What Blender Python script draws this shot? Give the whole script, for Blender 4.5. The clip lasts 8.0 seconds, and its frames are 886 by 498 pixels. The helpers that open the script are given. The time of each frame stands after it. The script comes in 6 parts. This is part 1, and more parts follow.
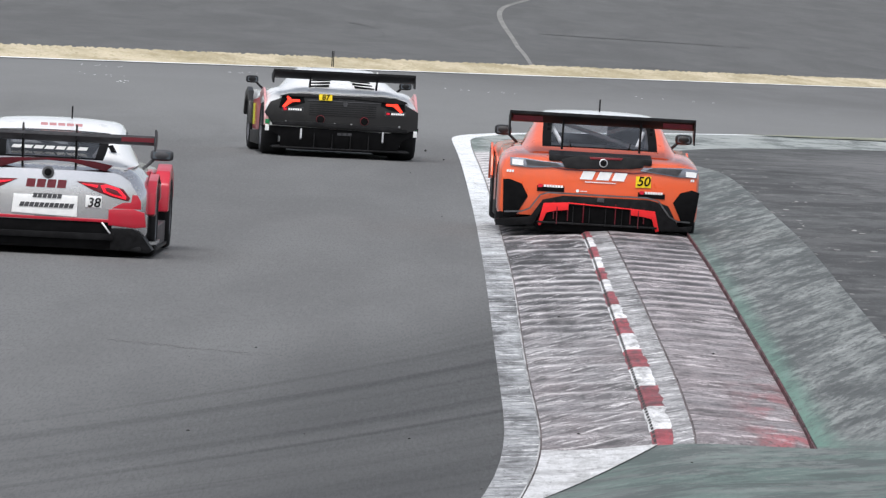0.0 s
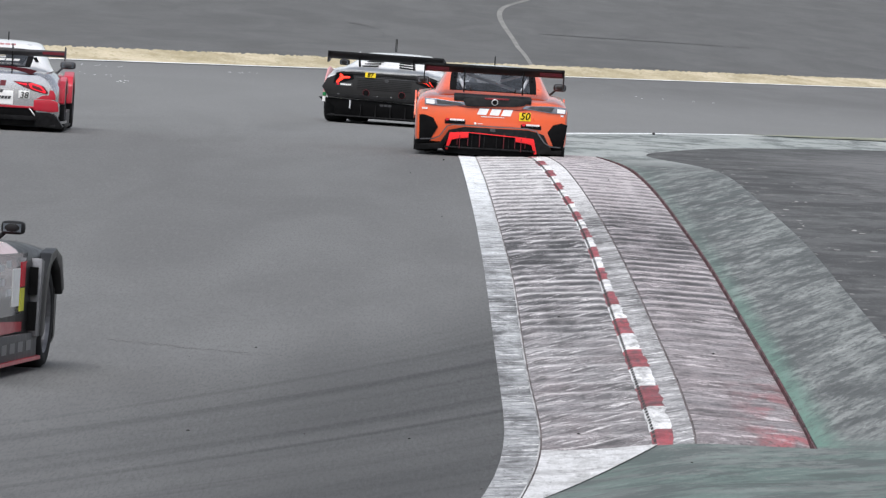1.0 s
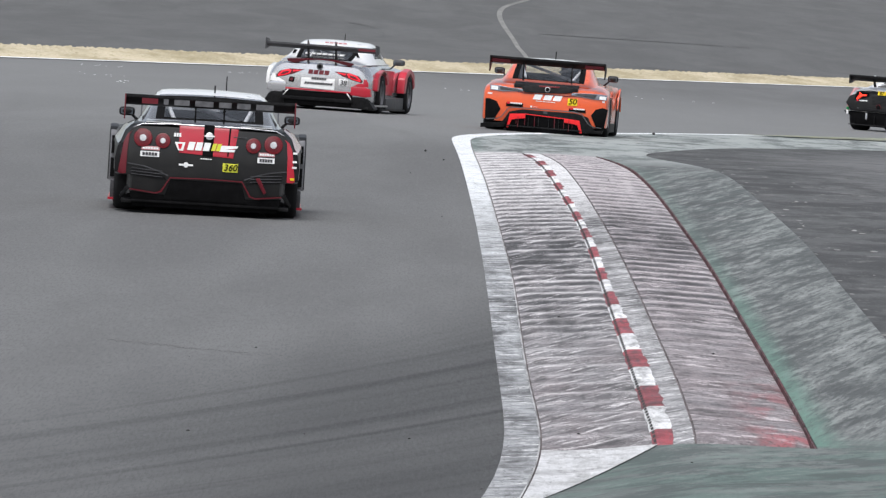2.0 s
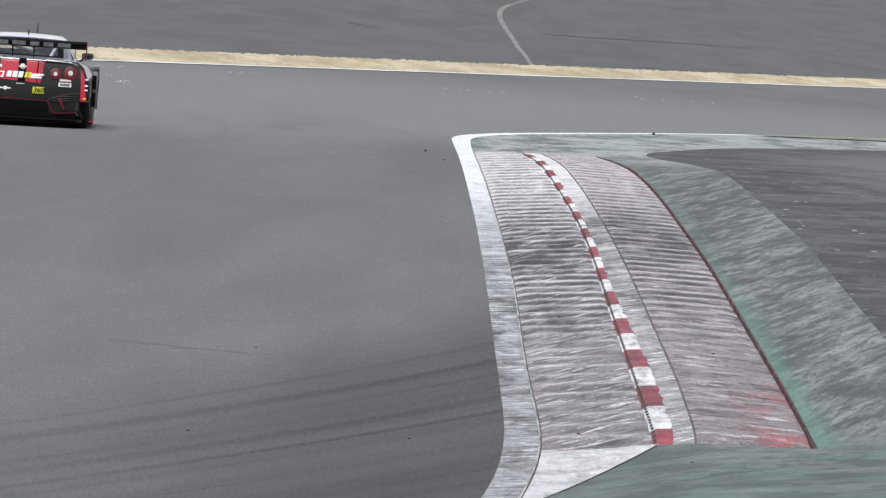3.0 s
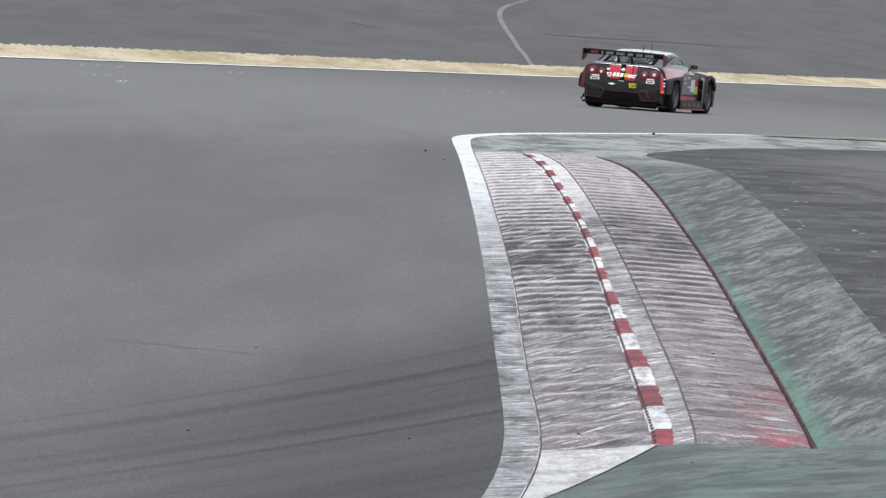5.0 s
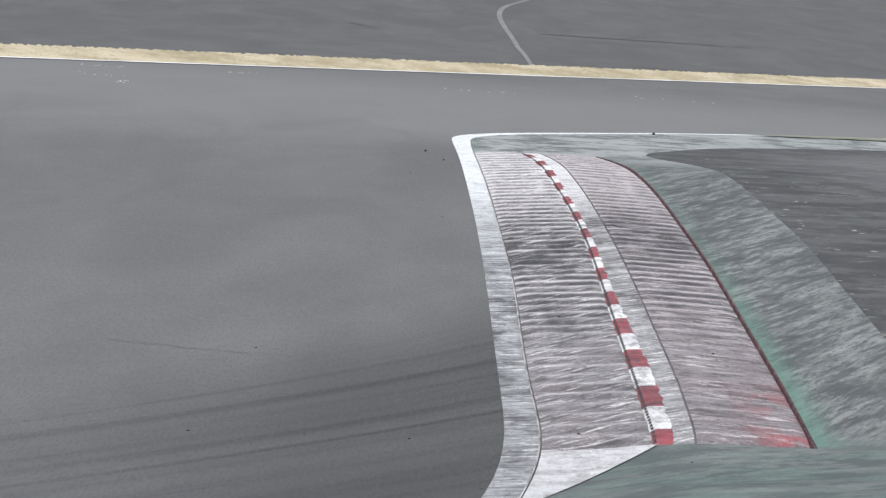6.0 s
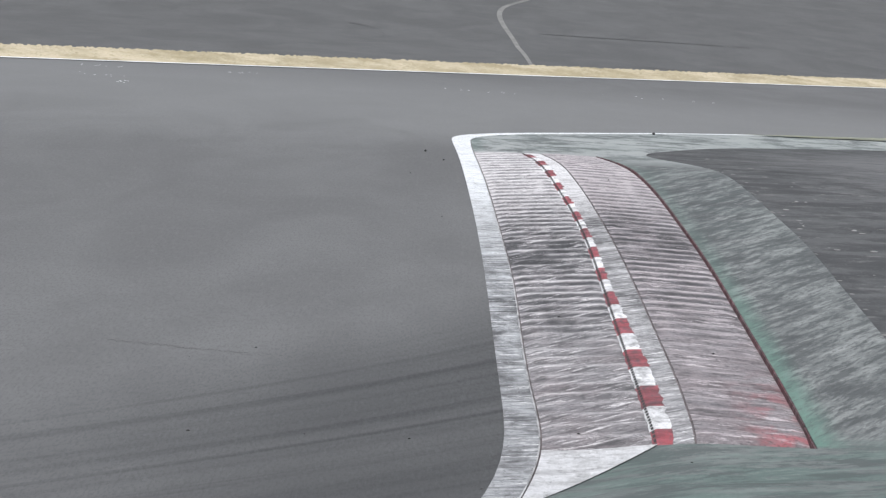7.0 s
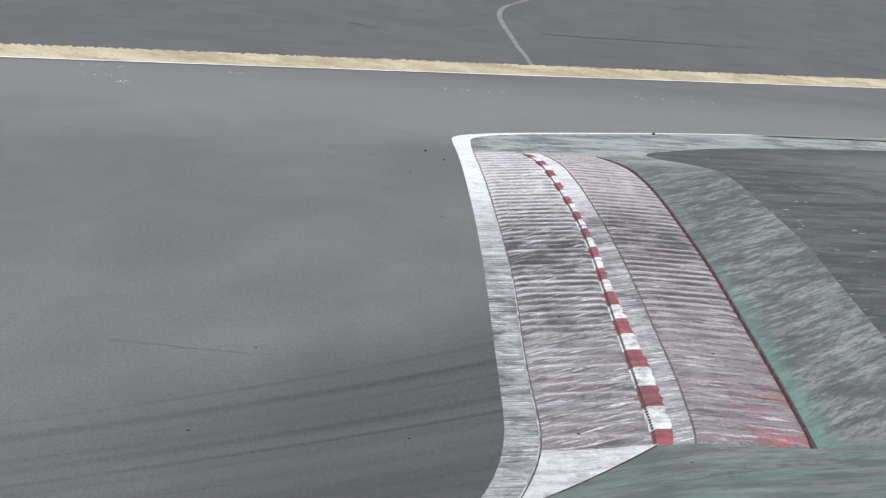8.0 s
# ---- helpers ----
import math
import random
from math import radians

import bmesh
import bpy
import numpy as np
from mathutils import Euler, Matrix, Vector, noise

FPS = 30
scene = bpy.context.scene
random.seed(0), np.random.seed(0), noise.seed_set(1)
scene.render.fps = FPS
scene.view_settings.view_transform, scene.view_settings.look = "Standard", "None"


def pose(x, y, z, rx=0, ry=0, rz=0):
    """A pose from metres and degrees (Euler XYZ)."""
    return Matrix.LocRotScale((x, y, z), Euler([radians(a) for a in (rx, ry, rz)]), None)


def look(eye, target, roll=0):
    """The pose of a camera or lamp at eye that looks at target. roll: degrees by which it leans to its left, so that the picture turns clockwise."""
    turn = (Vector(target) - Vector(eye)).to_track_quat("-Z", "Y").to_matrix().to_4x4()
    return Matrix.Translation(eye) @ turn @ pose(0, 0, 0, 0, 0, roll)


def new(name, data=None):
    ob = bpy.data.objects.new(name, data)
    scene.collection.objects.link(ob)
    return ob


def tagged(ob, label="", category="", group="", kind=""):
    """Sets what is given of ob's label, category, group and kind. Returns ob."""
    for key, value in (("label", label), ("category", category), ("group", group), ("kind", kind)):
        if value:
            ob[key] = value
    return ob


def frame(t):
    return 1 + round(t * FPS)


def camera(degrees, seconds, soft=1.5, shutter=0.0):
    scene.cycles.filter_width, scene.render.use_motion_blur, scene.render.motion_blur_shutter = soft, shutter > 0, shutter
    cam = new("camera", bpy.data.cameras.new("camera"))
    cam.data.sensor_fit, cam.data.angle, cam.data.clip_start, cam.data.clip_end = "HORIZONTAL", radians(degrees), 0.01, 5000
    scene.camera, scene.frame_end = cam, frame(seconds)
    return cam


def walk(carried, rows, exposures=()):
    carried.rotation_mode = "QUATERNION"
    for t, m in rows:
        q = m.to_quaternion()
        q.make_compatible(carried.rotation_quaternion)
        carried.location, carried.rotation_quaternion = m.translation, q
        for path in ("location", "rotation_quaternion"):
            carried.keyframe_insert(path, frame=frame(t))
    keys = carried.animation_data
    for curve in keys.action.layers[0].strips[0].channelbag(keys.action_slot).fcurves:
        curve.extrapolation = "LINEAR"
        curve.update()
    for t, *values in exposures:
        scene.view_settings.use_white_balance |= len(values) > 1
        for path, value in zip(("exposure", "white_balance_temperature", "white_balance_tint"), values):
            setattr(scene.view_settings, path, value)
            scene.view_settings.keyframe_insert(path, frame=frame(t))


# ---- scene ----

# ================= camera: a long lens on a fixed stand =================
cam = camera(4.276, 8.0, soft=1.3)
EYE = Vector((0.0, 0.0, 3.33))
VIEW = look(EYE, EYE + Vector((0.0, math.cos(0.028531), -math.sin(0.028531))), 2.86)
walk(cam, [(0.0, VIEW), (8.0, VIEW)], [(0.0, 0.60), (1.7, 0.57), (3.0, 0.54), (8.0, 0.54)])

# ================= light: thin overcast, broad soft sun =================
world = bpy.data.worlds.new("overcast_sky")
scene.world = world
world.use_nodes = True
wn = world.node_tree
sky = wn.nodes.new("ShaderNodeTexSky")
sky.sky_type, sky.sun_disc = "NISHITA", False
sky.sun_elevation, sky.sun_rotation = radians(61), radians(196)
sky.air_density, sky.dust_density = 1.0, 3.0
veil = wn.nodes.new("ShaderNodeHueSaturation")
veil.inputs["Saturation"].default_value = 0.42
wn.links.new(sky.outputs[0], veil.inputs["Color"])
wn.links.new(veil.outputs[0], wn.nodes["Background"].inputs[0])
wn.nodes["Background"].inputs[1].default_value = 0.105
sun_data = bpy.data.lights.new("sun", "SUN")
sun_data.energy, sun_data.angle, sun_data.color = 1.9, radians(50), (0.985, 0.99, 1.0)
sun = new("sun", sun_data)
sun.matrix_world = look((-7, -25, 48), (0, 0, 0))


# ================= materials =================
class Nodes:
    """A small writer for node materials."""

    def __init__(self, name, rough=0.6, metal=0.0, spec=0.5):
        self.mat = bpy.data.materials.new(name)
        self.mat.use_nodes = True
        self.t = self.mat.node_tree
        self.b = self.t.nodes["Principled BSDF"]
        self.b.inputs["Roughness"].default_value = rough
        self.b.inputs["Metallic"].default_value = metal
        self.b.inputs["Specular IOR Level"].default_value = spec
        self.coord = self.t.nodes.new("ShaderNodeTexCoord").outputs["Object"]

    def put(self, value, socket):
        if isinstance(value, bpy.types.NodeSocket):
            self.t.links.new(value, socket)
        else:
            socket.default_value = value

    def mapped(self, sx=1.0, sy=1.0, sz=1.0, turn=0.0):
        n = self.t.nodes.new("ShaderNodeMapping")
        n.vector_type = "POINT"
        n.inputs["Scale"].default_value = (sx, sy, sz)
        n.inputs["Rotation"].default_value = (0, 0, turn)
        self.t.links.new(self.coord, n.inputs["Vector"])
        return n.outputs[0]

    def noise(self, vec, scale=1.0, detail=4.0, rough=0.55, dist=0.0):
        n = self.t.nodes.new("ShaderNodeTexNoise")
        n.inputs["Scale"].default_value = scale
        n.inputs["Detail"].default_value = detail
        n.inputs["Roughness"].default_value = rough
        n.inputs["Distortion"].default_value = dist
        self.t.links.new(vec, n.inputs["Vector"])
        return n.outputs["Fac"]

    def ramp(self, fac, lo, hi, a=0.0, b=1.0):
        n = self.t.nodes.new("ShaderNodeMapRange")
        n.interpolation_type = "SMOOTHSTEP"
        for key, v in (("From Min", lo), ("From Max", hi), ("To Min", a), ("To Max", b)):
            n.inputs[key].default_value = v
        self.t.links.new(fac, n.inputs["Value"])
        return n.outputs[0]

    def math(self, op, a, b=0.0):
        n = self.t.nodes.new("ShaderNodeMath")
        n.operation = op
        self.put(a, n.inputs[0])
        self.put(b, n.inputs[1])
        return n.outputs[0]

    def mix(self, fac, a, b):
        n = self.t.nodes.new("ShaderNodeMix")
        n.data_type = "RGBA"
        self.put(fac, n.inputs[0])
        for v, s in ((a, n.inputs[6]), (b, n.inputs[7])):
            self.put((*v, 1.0) if isinstance(v, tuple) else v, s)
        return n.outputs[2]

    def axis(self, i):
        n = self.t.nodes.new("ShaderNodeSeparateXYZ")
        self.t.links.new(self.coord, n.inputs[0])
        return n.outputs[i]

    def vec(self, x, y, z=0.0):
        n = self.t.nodes.new("ShaderNodeCombineXYZ")
        for v, s in zip((x, y, z), n.inputs):
            self.put(v, s)
        return n.outputs[0]

    def lay(self):
        """Metres across a strip from its inner edge, and metres along it."""
        n = self.t.nodes.new("ShaderNodeSeparateXYZ")
        self.t.links.new(self.t.nodes.new("ShaderNodeUVMap").outputs[0], n.inputs[0])
        return n.outputs[0], n.outputs[1]

    def field(self, a, fa, b, fb, detail=6, rough=0.7, dist=0.0):
        """Noise over two coordinates, each with its own frequency."""
        return self.noise(self.vec(self.math("MULTIPLY", a, fa), self.math("MULTIPLY", b, fb)), 1.0, detail, rough, dist)

    def hump(self, v, a, b, c, d):
        """Rises from a to b and falls from c to d."""
        return self.math("MULTIPLY", self.ramp(v, a, b), self.ramp(v, d, c))

    def bump(self, height, strength=0.3, dist=0.01):
        n = self.t.nodes.new("ShaderNodeBump")
        n.inputs["Strength"].default_value = strength
        n.inputs["Distance"].default_value = dist
        self.t.links.new(height, n.inputs["Height"])
        self.t.links.new(n.outputs[0], self.b.inputs["Normal"])

    def color(self, value):
        self.put((*value, 1.0) if isinstance(value, tuple) else value, self.b.inputs["Base Color"])
        return self

    def rough(self, value):
        self.put(value, self.b.inputs["Roughness"])


def asphalt(name, tone, streak=0.0, warm=1.0, worn=0.12, vary=0.15):
    m = Nodes(name, 0.75, spec=0.35)
    grain = m.noise(m.mapped(24, 1.1, 24), 1.0, 4, 0.85)
    fine = m.noise(m.mapped(48, 2.2, 48), 1.0, 2, 0.8)
    patch = m.noise(m.mapped(0.5, 0.035), 1.0, 5, 0.6, 0.6)
    cells = m.noise(m.mapped(1.8, 0.16), 1.0, 5, 0.65)
    scuff = m.noise(m.mapped(1.1, 0.6, 1, 0.06), 1.0, 7, 0.72, 0.3)
    base = m.mix(m.ramp(patch, 0.3, 0.7), (tone * (0.95 - vary),) * 3, (tone * (0.95 + vary), tone * (0.96 + vary), tone * (0.96 + vary)))
    base = m.mix(m.ramp(cells, 0.35, 0.75, 0, 0.2 + vary), base, tuple(tone * k for k in (0.70, 0.70, 0.72)))
    base = m.mix(m.ramp(scuff, 0.52, 0.72, 0, worn), base, tuple(tone * k * 1.5 for k in (1.0, 1.0, 1.0)))
    base = m.mix(m.ramp(grain, 0.46, 0.60, 0, 0.40), base, tuple(tone * k * 1.65 for k in (1.0, 1.0, 1.0 / warm)))
    base = m.mix(m.ramp(fine, 0.50, 0.59, 0, 0.40), base, tuple(tone * k * 0.45 for k in (1.0, 1.0, 1.0)))
    if streak:
        x, y = m.axis(0), m.axis(1)
        # an older, bleached length of surface further on
        wander = m.math("ADD", y, m.math("MULTIPLY", patch, 40.0))
        bleached = m.math("MULTIPLY", m.ramp(wander, 170.0, 225.0), m.ramp(wander, 345.0, 265.0))
        base = m.mix(m.math("MULTIPLY", bleached, 0.55), base, (tone * 1.55, tone * 1.57, tone * 1.57))
        # rubber laid down along the turning-in line
        bend = m.math("MULTIPLY", m.math("POWER", m.math("MAXIMUM", m.math("SUBTRACT", 128.0, y), 0.0), 2.0), 0.0019)
        across = m.math("ADD", x, bend)
        lines = m.noise(m.vec(m.math("MULTIPLY", across, 3.6), m.math("MULTIPLY", y, 0.012)), 1.0, 7, 0.62)
        wide = m.noise(m.vec(m.math("MULTIPLY", across, 0.8), m.math("MULTIPLY", y, 0.006)), 1.0, 3, 0.5)
        band = m.math("MULTIPLY", m.ramp(across, 1.2, 3.3), m.ramp(y, 132.0, 104.0))
        heavy = m.ramp(x, -3.6, 0.2)
        amount = m.math("ADD", m.math("MULTIPLY", m.ramp(lines, 0.46, 0.66), 0.32), m.math("MULTIPLY", m.ramp(wide, 0.3, 0.65), 0.22))
        amount = m.math("ADD", amount, m.math("MULTIPLY", heavy, 0.50))
        amount = m.math("MULTIPLY", m.math("MINIMUM", amount, 0.9), band)
        base = m.mix(m.math("MULTIPLY", amount, streak), base, (0.030, 0.030, 0.031))
    m.color(base)
    m.rough(m.ramp(grain, 0.2, 0.8, 0.66, 0.9))
    m.bump(grain, 0.5, 0.006)
    return m.mat


def worn_paint(name, paint, under, lo, hi, sx=7.0, sy=1.8, skid=0.5, turn=0.0, scrub=0.0):
    """Paint on concrete, scrubbed by tyres: streaks run across the way of driving."""
    m = Nodes(name, 0.6, spec=0.35)
    wear = m.noise(m.mapped(sx, sy, 1, turn), 1.0, 8, 0.72, 0.3)
    flecks = m.noise(m.mapped(sx * 3.5, sy * 2.2, 1, turn), 1.0, 5, 0.75)
    marks = m.noise(m.mapped(1.3, 0.8, 1, turn + 0.04), 1.0, 8, 0.72, 0.5)
    big = m.noise(m.mapped(0.8, 0.07), 1.0, 4, 0.55)
    grit = m.noise(m.mapped(45, 4, 45), 1.0, 3, 0.8)
    c = m.mix(m.ramp(wear, lo, hi), under, paint)
    if scrub:
        # slanting smears of rubber, and patches rubbed bare and pale between them
        slant = m.math("ADD", m.math("MULTIPLY", m.axis(0), 2.4), m.math("MULTIPLY", m.axis(1), 0.10))
        smear = m.noise(m.vec(slant, m.math("MULTIPLY", m.axis(1), 0.34)), 1.0, 6, 0.66, 0.4)
        c = m.mix(m.math("MULTIPLY", m.ramp(smear, 0.50, 0.66), scrub), c, (0.040, 0.039, 0.041))
        c = m.mix(m.math("MULTIPLY", m.ramp(smear, 0.45, 0.34), m.math("MULTIPLY", m.ramp(wear, 0.40, 0.58), scrub)), c, tuple(min(0.85, 1.5 * k) for k in paint))
    c = m.mix(m.ramp(marks, 0.46, 0.66, 0, skid), c, (0.035, 0.035, 0.037))
    c = m.mix(m.ramp(big, 0.45, 0.7, 0, 0.45), c, tuple(0.55 * k for k in under))
    c = m.mix(m.ramp(flecks, 0.55, 0.66, 0, 0.45), c, (0.045, 0.045, 0.046))
    c = m.mix(m.ramp(flecks, 0.44, 0.34, 0, 0.4), c, tuple(min(1, 1.3 * k) for k in paint))
    c = m.mix(m.ramp(grit, 0.45, 0.8, 0, 0.3), c, (0.08, 0.08, 0.08))
    m.color(c)
    m.rough(m.ramp(marks, 0.3, 0.7, 0.45, 0.8))
    m.bump(grit, 0.5, 0.005)
    return m.mat


RUBBER_AND_RIB_SHADE = (0.034, 0.033, 0.035)
RIB = 1.65


def kerb_coat(name, paint, under, ribs=0.0, near_ribs=1.0, far=0.5, rubber=((114.0, 0.7),), pink=0.0, corner=0.0, lo=0.36, hi=0.62, slant=-3.0):
    """Worn paint on a strip of the kerb: fine smears across it, shading painted on the ribs (dark faces, bright
    crests), patches of rubber at given distances along it."""
    m = Nodes(name, 0.6, spec=0.35)
    u, v = m.lay()
    skew = m.math("ADD", v, m.math("MULTIPLY", u, slant))
    streak = m.field(u, 3.4, skew, 2.2, 9, 0.80, 0.2)
    thin = m.field(u, 2.4, skew, 3.0, 9, 0.80)
    speck = m.field(u, 26.0, v, 4.5, 4, 0.75)
    blotch = m.field(u, 1.3, v, 0.13, 5, 0.6)
    wander = m.field(u, 2.2, v, 0.34, 6, 0.7, 0.4)
    c = m.mix(m.ramp(streak, lo, hi), under, paint)
    if pink:
        c = m.mix(m.math("MULTIPLY", m.ramp(blotch, 0.40, 0.62), m.ramp(v, 98.0, 80.0, pink * 0.35, pink)), c, (0.225, 0.125, 0.133))
    clean = m.ramp(v, 120.0, 150.0)
    c = m.mix(m.math("MULTIPLY", clean, m.ramp(streak, 0.38, 0.56, far * 0.5, far)), c, tuple(min(0.85, 1.6 * k) for k in paint))
    c = m.mix(m.ramp(v, 100.0, 80.0, 0.0, 0.42), c, under)
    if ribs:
        # rib shading put into the colour: dark faces, bright crests
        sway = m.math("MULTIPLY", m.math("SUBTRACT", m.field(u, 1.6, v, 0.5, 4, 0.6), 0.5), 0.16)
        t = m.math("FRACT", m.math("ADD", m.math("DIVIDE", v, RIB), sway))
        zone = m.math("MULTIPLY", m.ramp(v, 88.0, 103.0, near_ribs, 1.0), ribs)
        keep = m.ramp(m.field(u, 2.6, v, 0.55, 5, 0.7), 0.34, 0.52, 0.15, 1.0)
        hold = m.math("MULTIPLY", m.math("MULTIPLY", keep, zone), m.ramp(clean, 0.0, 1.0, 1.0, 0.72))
        c = m.mix(m.math("MULTIPLY", m.hump(t, 0.0, 0.08, 0.26, 0.36), m.math("MULTIPLY", hold, 0.85)), c, RUBBER_AND_RIB_SHADE)
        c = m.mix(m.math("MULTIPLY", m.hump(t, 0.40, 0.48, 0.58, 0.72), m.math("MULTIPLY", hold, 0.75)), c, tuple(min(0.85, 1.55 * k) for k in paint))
    for at, amount in rubber:
        here = m.hump(m.math("ADD", v, m.math("MULTIPLY", u, 5.0)), at - 9.0, at - 1.0, at + 3.0, at + 13.0)
        c = m.mix(m.math("MULTIPLY", here, m.ramp(wander, 0.36, 0.60, 0.0, amount)), c, RUBBER_AND_RIB_SHADE)
    busy = m.ramp(v, 140.0, 118.0, 0.30, 1.0)
    c = m.mix(m.math("MULTIPLY", m.ramp(wander, 0.50, 0.68, 0.0, 0.55), busy), c, RUBBER_AND_RIB_SHADE)
    c = m.mix(m.math("MULTIPLY", m.ramp(thin, 0.515, 0.58, 0.0, 0.58), busy), c, RUBBER_AND_RIB_SHADE)
    c = m.mix(m.ramp(thin, 0.46, 0.39, 0.0, 0.75), c, tuple(min(0.85, 1.7 * k) for k in paint))
    if corner:
        fresh = m.math("MULTIPLY", m.ramp(v, 88.0, 74.0), m.ramp(u, 0.22, 0.62))
        c = m.mix(m.math("MULTIPLY", fresh, m.ramp(m.field(u, 2.6, v, 0.55, 7, 0.7), 0.42, 0.60, 0.0, corner)), c, (0.33, 0.085, 0.098))
    c = m.mix(m.ramp(speck, 0.53, 0.62, 0.0, 0.55), c, (0.05, 0.05, 0.05))
    m.color(c)
    m.rough(m.ramp(wander, 0.3, 0.7, 0.5, 0.8))
    m.bump(speck, 0.5, 0.004)
    return m.mat


def apron_coat():
    """Green paint gone grey, dragged over by tyres that ran wide; still fresh beside the steel edging."""
    m = Nodes("green_apron_paint", 0.65, spec=0.3)
    x, y = m.axis(0), m.axis(1)
    u, v = m.lay()
    along = m.math("SUBTRACT", x, m.math("MULTIPLY", y, 0.10))
    flat = m.math("SUBTRACT", y, m.math("MULTIPLY", x, 1.2))
    band = m.field(along, 2.6, y, 0.10, 7, 0.68, 0.3)
    line = m.field(along, 9.0, y, 0.26, 7, 0.74, 0.2)
    hair = m.field(along, 26.0, y, 0.8, 5, 0.75)
    speck = m.field(x, 30.0, y, 3.2, 4, 0.75)
    wash = m.field(x, 0.7, flat, 0.16, 6, 0.66)
    side = m.field(x, 0.8, flat, 0.75, 9, 0.80, 0.3)
    drift = m.field(x, 0.9, flat, 0.17, 9, 0.80, 0.3)
    sweep = m.field(x, 1.2, m.math("SUBTRACT", y, m.math("MULTIPLY", x, 2.0)), 0.9, 10, 0.82, 0.3)
    far = m.ramp(y, 150.0, 172.0)
    near = m.ramp(y, 77.0, 72.5)
    plain = m.math("MAXIMUM", far, near)
    c = m.mix(m.ramp(wash, 0.34, 0.66), (0.104, 0.113, 0.110), (0.172, 0.184, 0.178))
    tyres = m.math("SUBTRACT", 1.0, plain)
    c = m.mix(m.math("MULTIPLY", tyres, m.ramp(band, 0.48, 0.58, 0.0, 0.68)), c, (0.058, 0.062, 0.062))
    c = m.mix(m.math("MULTIPLY", tyres, m.ramp(band, 0.46, 0.37, 0.0, 0.6)), c, (0.25, 0.262, 0.255))
    c = m.mix(m.math("MULTIPLY", tyres, m.ramp(line, 0.505, 0.565, 0.0, 0.72)), c, (0.052, 0.056, 0.056))
    c = m.mix(m.math("MULTIPLY", tyres, m.ramp(line, 0.465, 0.40, 0.0, 0.55)), c, (0.30, 0.315, 0.305))
    c = m.mix(m.math("MULTIPLY", tyres, m.ramp(hair, 0.515, 0.58, 0.0, 0.62)), c, (0.05, 0.054, 0.054))
    # the far end is rubbed pale, the near end keeps more green
    c = m.mix(m.math("MULTIPLY", far, m.ramp(drift, 0.40, 0.55, 0.1, 0.9)), c, (0.330, 0.350, 0.342))
    c = m.mix(m.math("MULTIPLY", far, m.ramp(drift, 0.50, 0.44, 0.0, 0.6)), c, (0.085, 0.098, 0.095))
    c = m.mix(m.math("MULTIPLY", near, m.ramp(side, 0.45, 0.53, 0.1, 0.8)), c, (0.090, 0.135, 0.118))
    c = m.mix(m.math("MULTIPLY", near, m.ramp(sweep, 0.48, 0.545, 0.0, 0.7)), c, (0.052, 0.062, 0.060))
    c = m.mix(m.math("MULTIPLY", near, m.ramp(sweep, 0.455, 0.40, 0.0, 0.6)), c, (0.165, 0.205, 0.190))
    # green left beside the edging, where no tyre reaches
    reach = m.math("ADD", u, m.math("MULTIPLY", m.math("SUBTRACT", line, 0.5), 0.28))
    kept = m.math("MULTIPLY", m.ramp(reach, 0.24, 0.0), m.ramp(y, 128.0, 78.0, 0.25, 1.0))
    kept = m.math("MULTIPLY", m.math("MULTIPLY", kept, m.ramp(y, 73.6, 73.6 + 0.6)), m.ramp(hair, 0.66, 0.46, 0.35, 0.95))
    c = m.mix(m.math("MULTIPLY", kept, 0.85), c, (0.105, 0.215, 0.168))
    c = m.mix(m.math("MULTIPLY", m.ramp(wash, 0.42, 0.58, 0.0, 0.5), m.ramp(y, 96.0, 150.0, 0.05, 0.26)), c, (0.105, 0.155, 0.138))
    c = m.mix(m.ramp(speck, 0.58, 0.70, 0.0, 0.45), c, (0.05, 0.052, 0.052))
    m.color(c)
    m.bump(speck, 0.5, 0.005)
    return m.mat


def old_asphalt():
    """Patched asphalt inside the corner: dark beside the apron, bleached further off."""
    m = Nodes("apron_asphalt", 0.8, spec=0.3)
    x, y = m.axis(0), m.axis(1)
    u, v = m.lay()
    flat = m.math("SUBTRACT", y, m.math("MULTIPLY", x, 0.8))
    side = m.field(x, 0.9, flat, 0.30, 8, 0.70, 0.3)
    thin = m.field(x, 1.5, flat, 0.6, 9, 0.80)
    speck = m.field(x, 30.0, y, 2.6, 4, 0.8)
    c = m.mix(m.ramp(side, 0.42, 0.58), (0.046, 0.047, 0.048), (0.086, 0.088, 0.089))
    pale = m.math("MULTIPLY", m.ramp(m.math("ADD", u, m.math("MULTIPLY", side, 2.0)), 1.6, 4.2), m.ramp(y, 112.0, 160.0))
    c = m.mix(m.math("MULTIPLY", pale, 0.8), c, (0.135, 0.136, 0.138))
    c = m.mix(m.ramp(thin, 0.51, 0.58, 0.0, 0.6), c, (0.045, 0.045, 0.046))
    c = m.mix(m.ramp(thin, 0.455, 0.38, 0.0, 0.6), c, (0.165, 0.164, 0.160))
    c = m.mix(m.ramp(speck, 0.58, 0.70, 0.0, 0.5), c, (0.03, 0.03, 0.03))
    c = m.mix(m.ramp(speck, 0.42, 0.32, 0.0, 0.4), c, (0.20, 0.20, 0.195))
    m.color(c)
    m.bump(speck, 0.5, 0.006)
    return m.mat


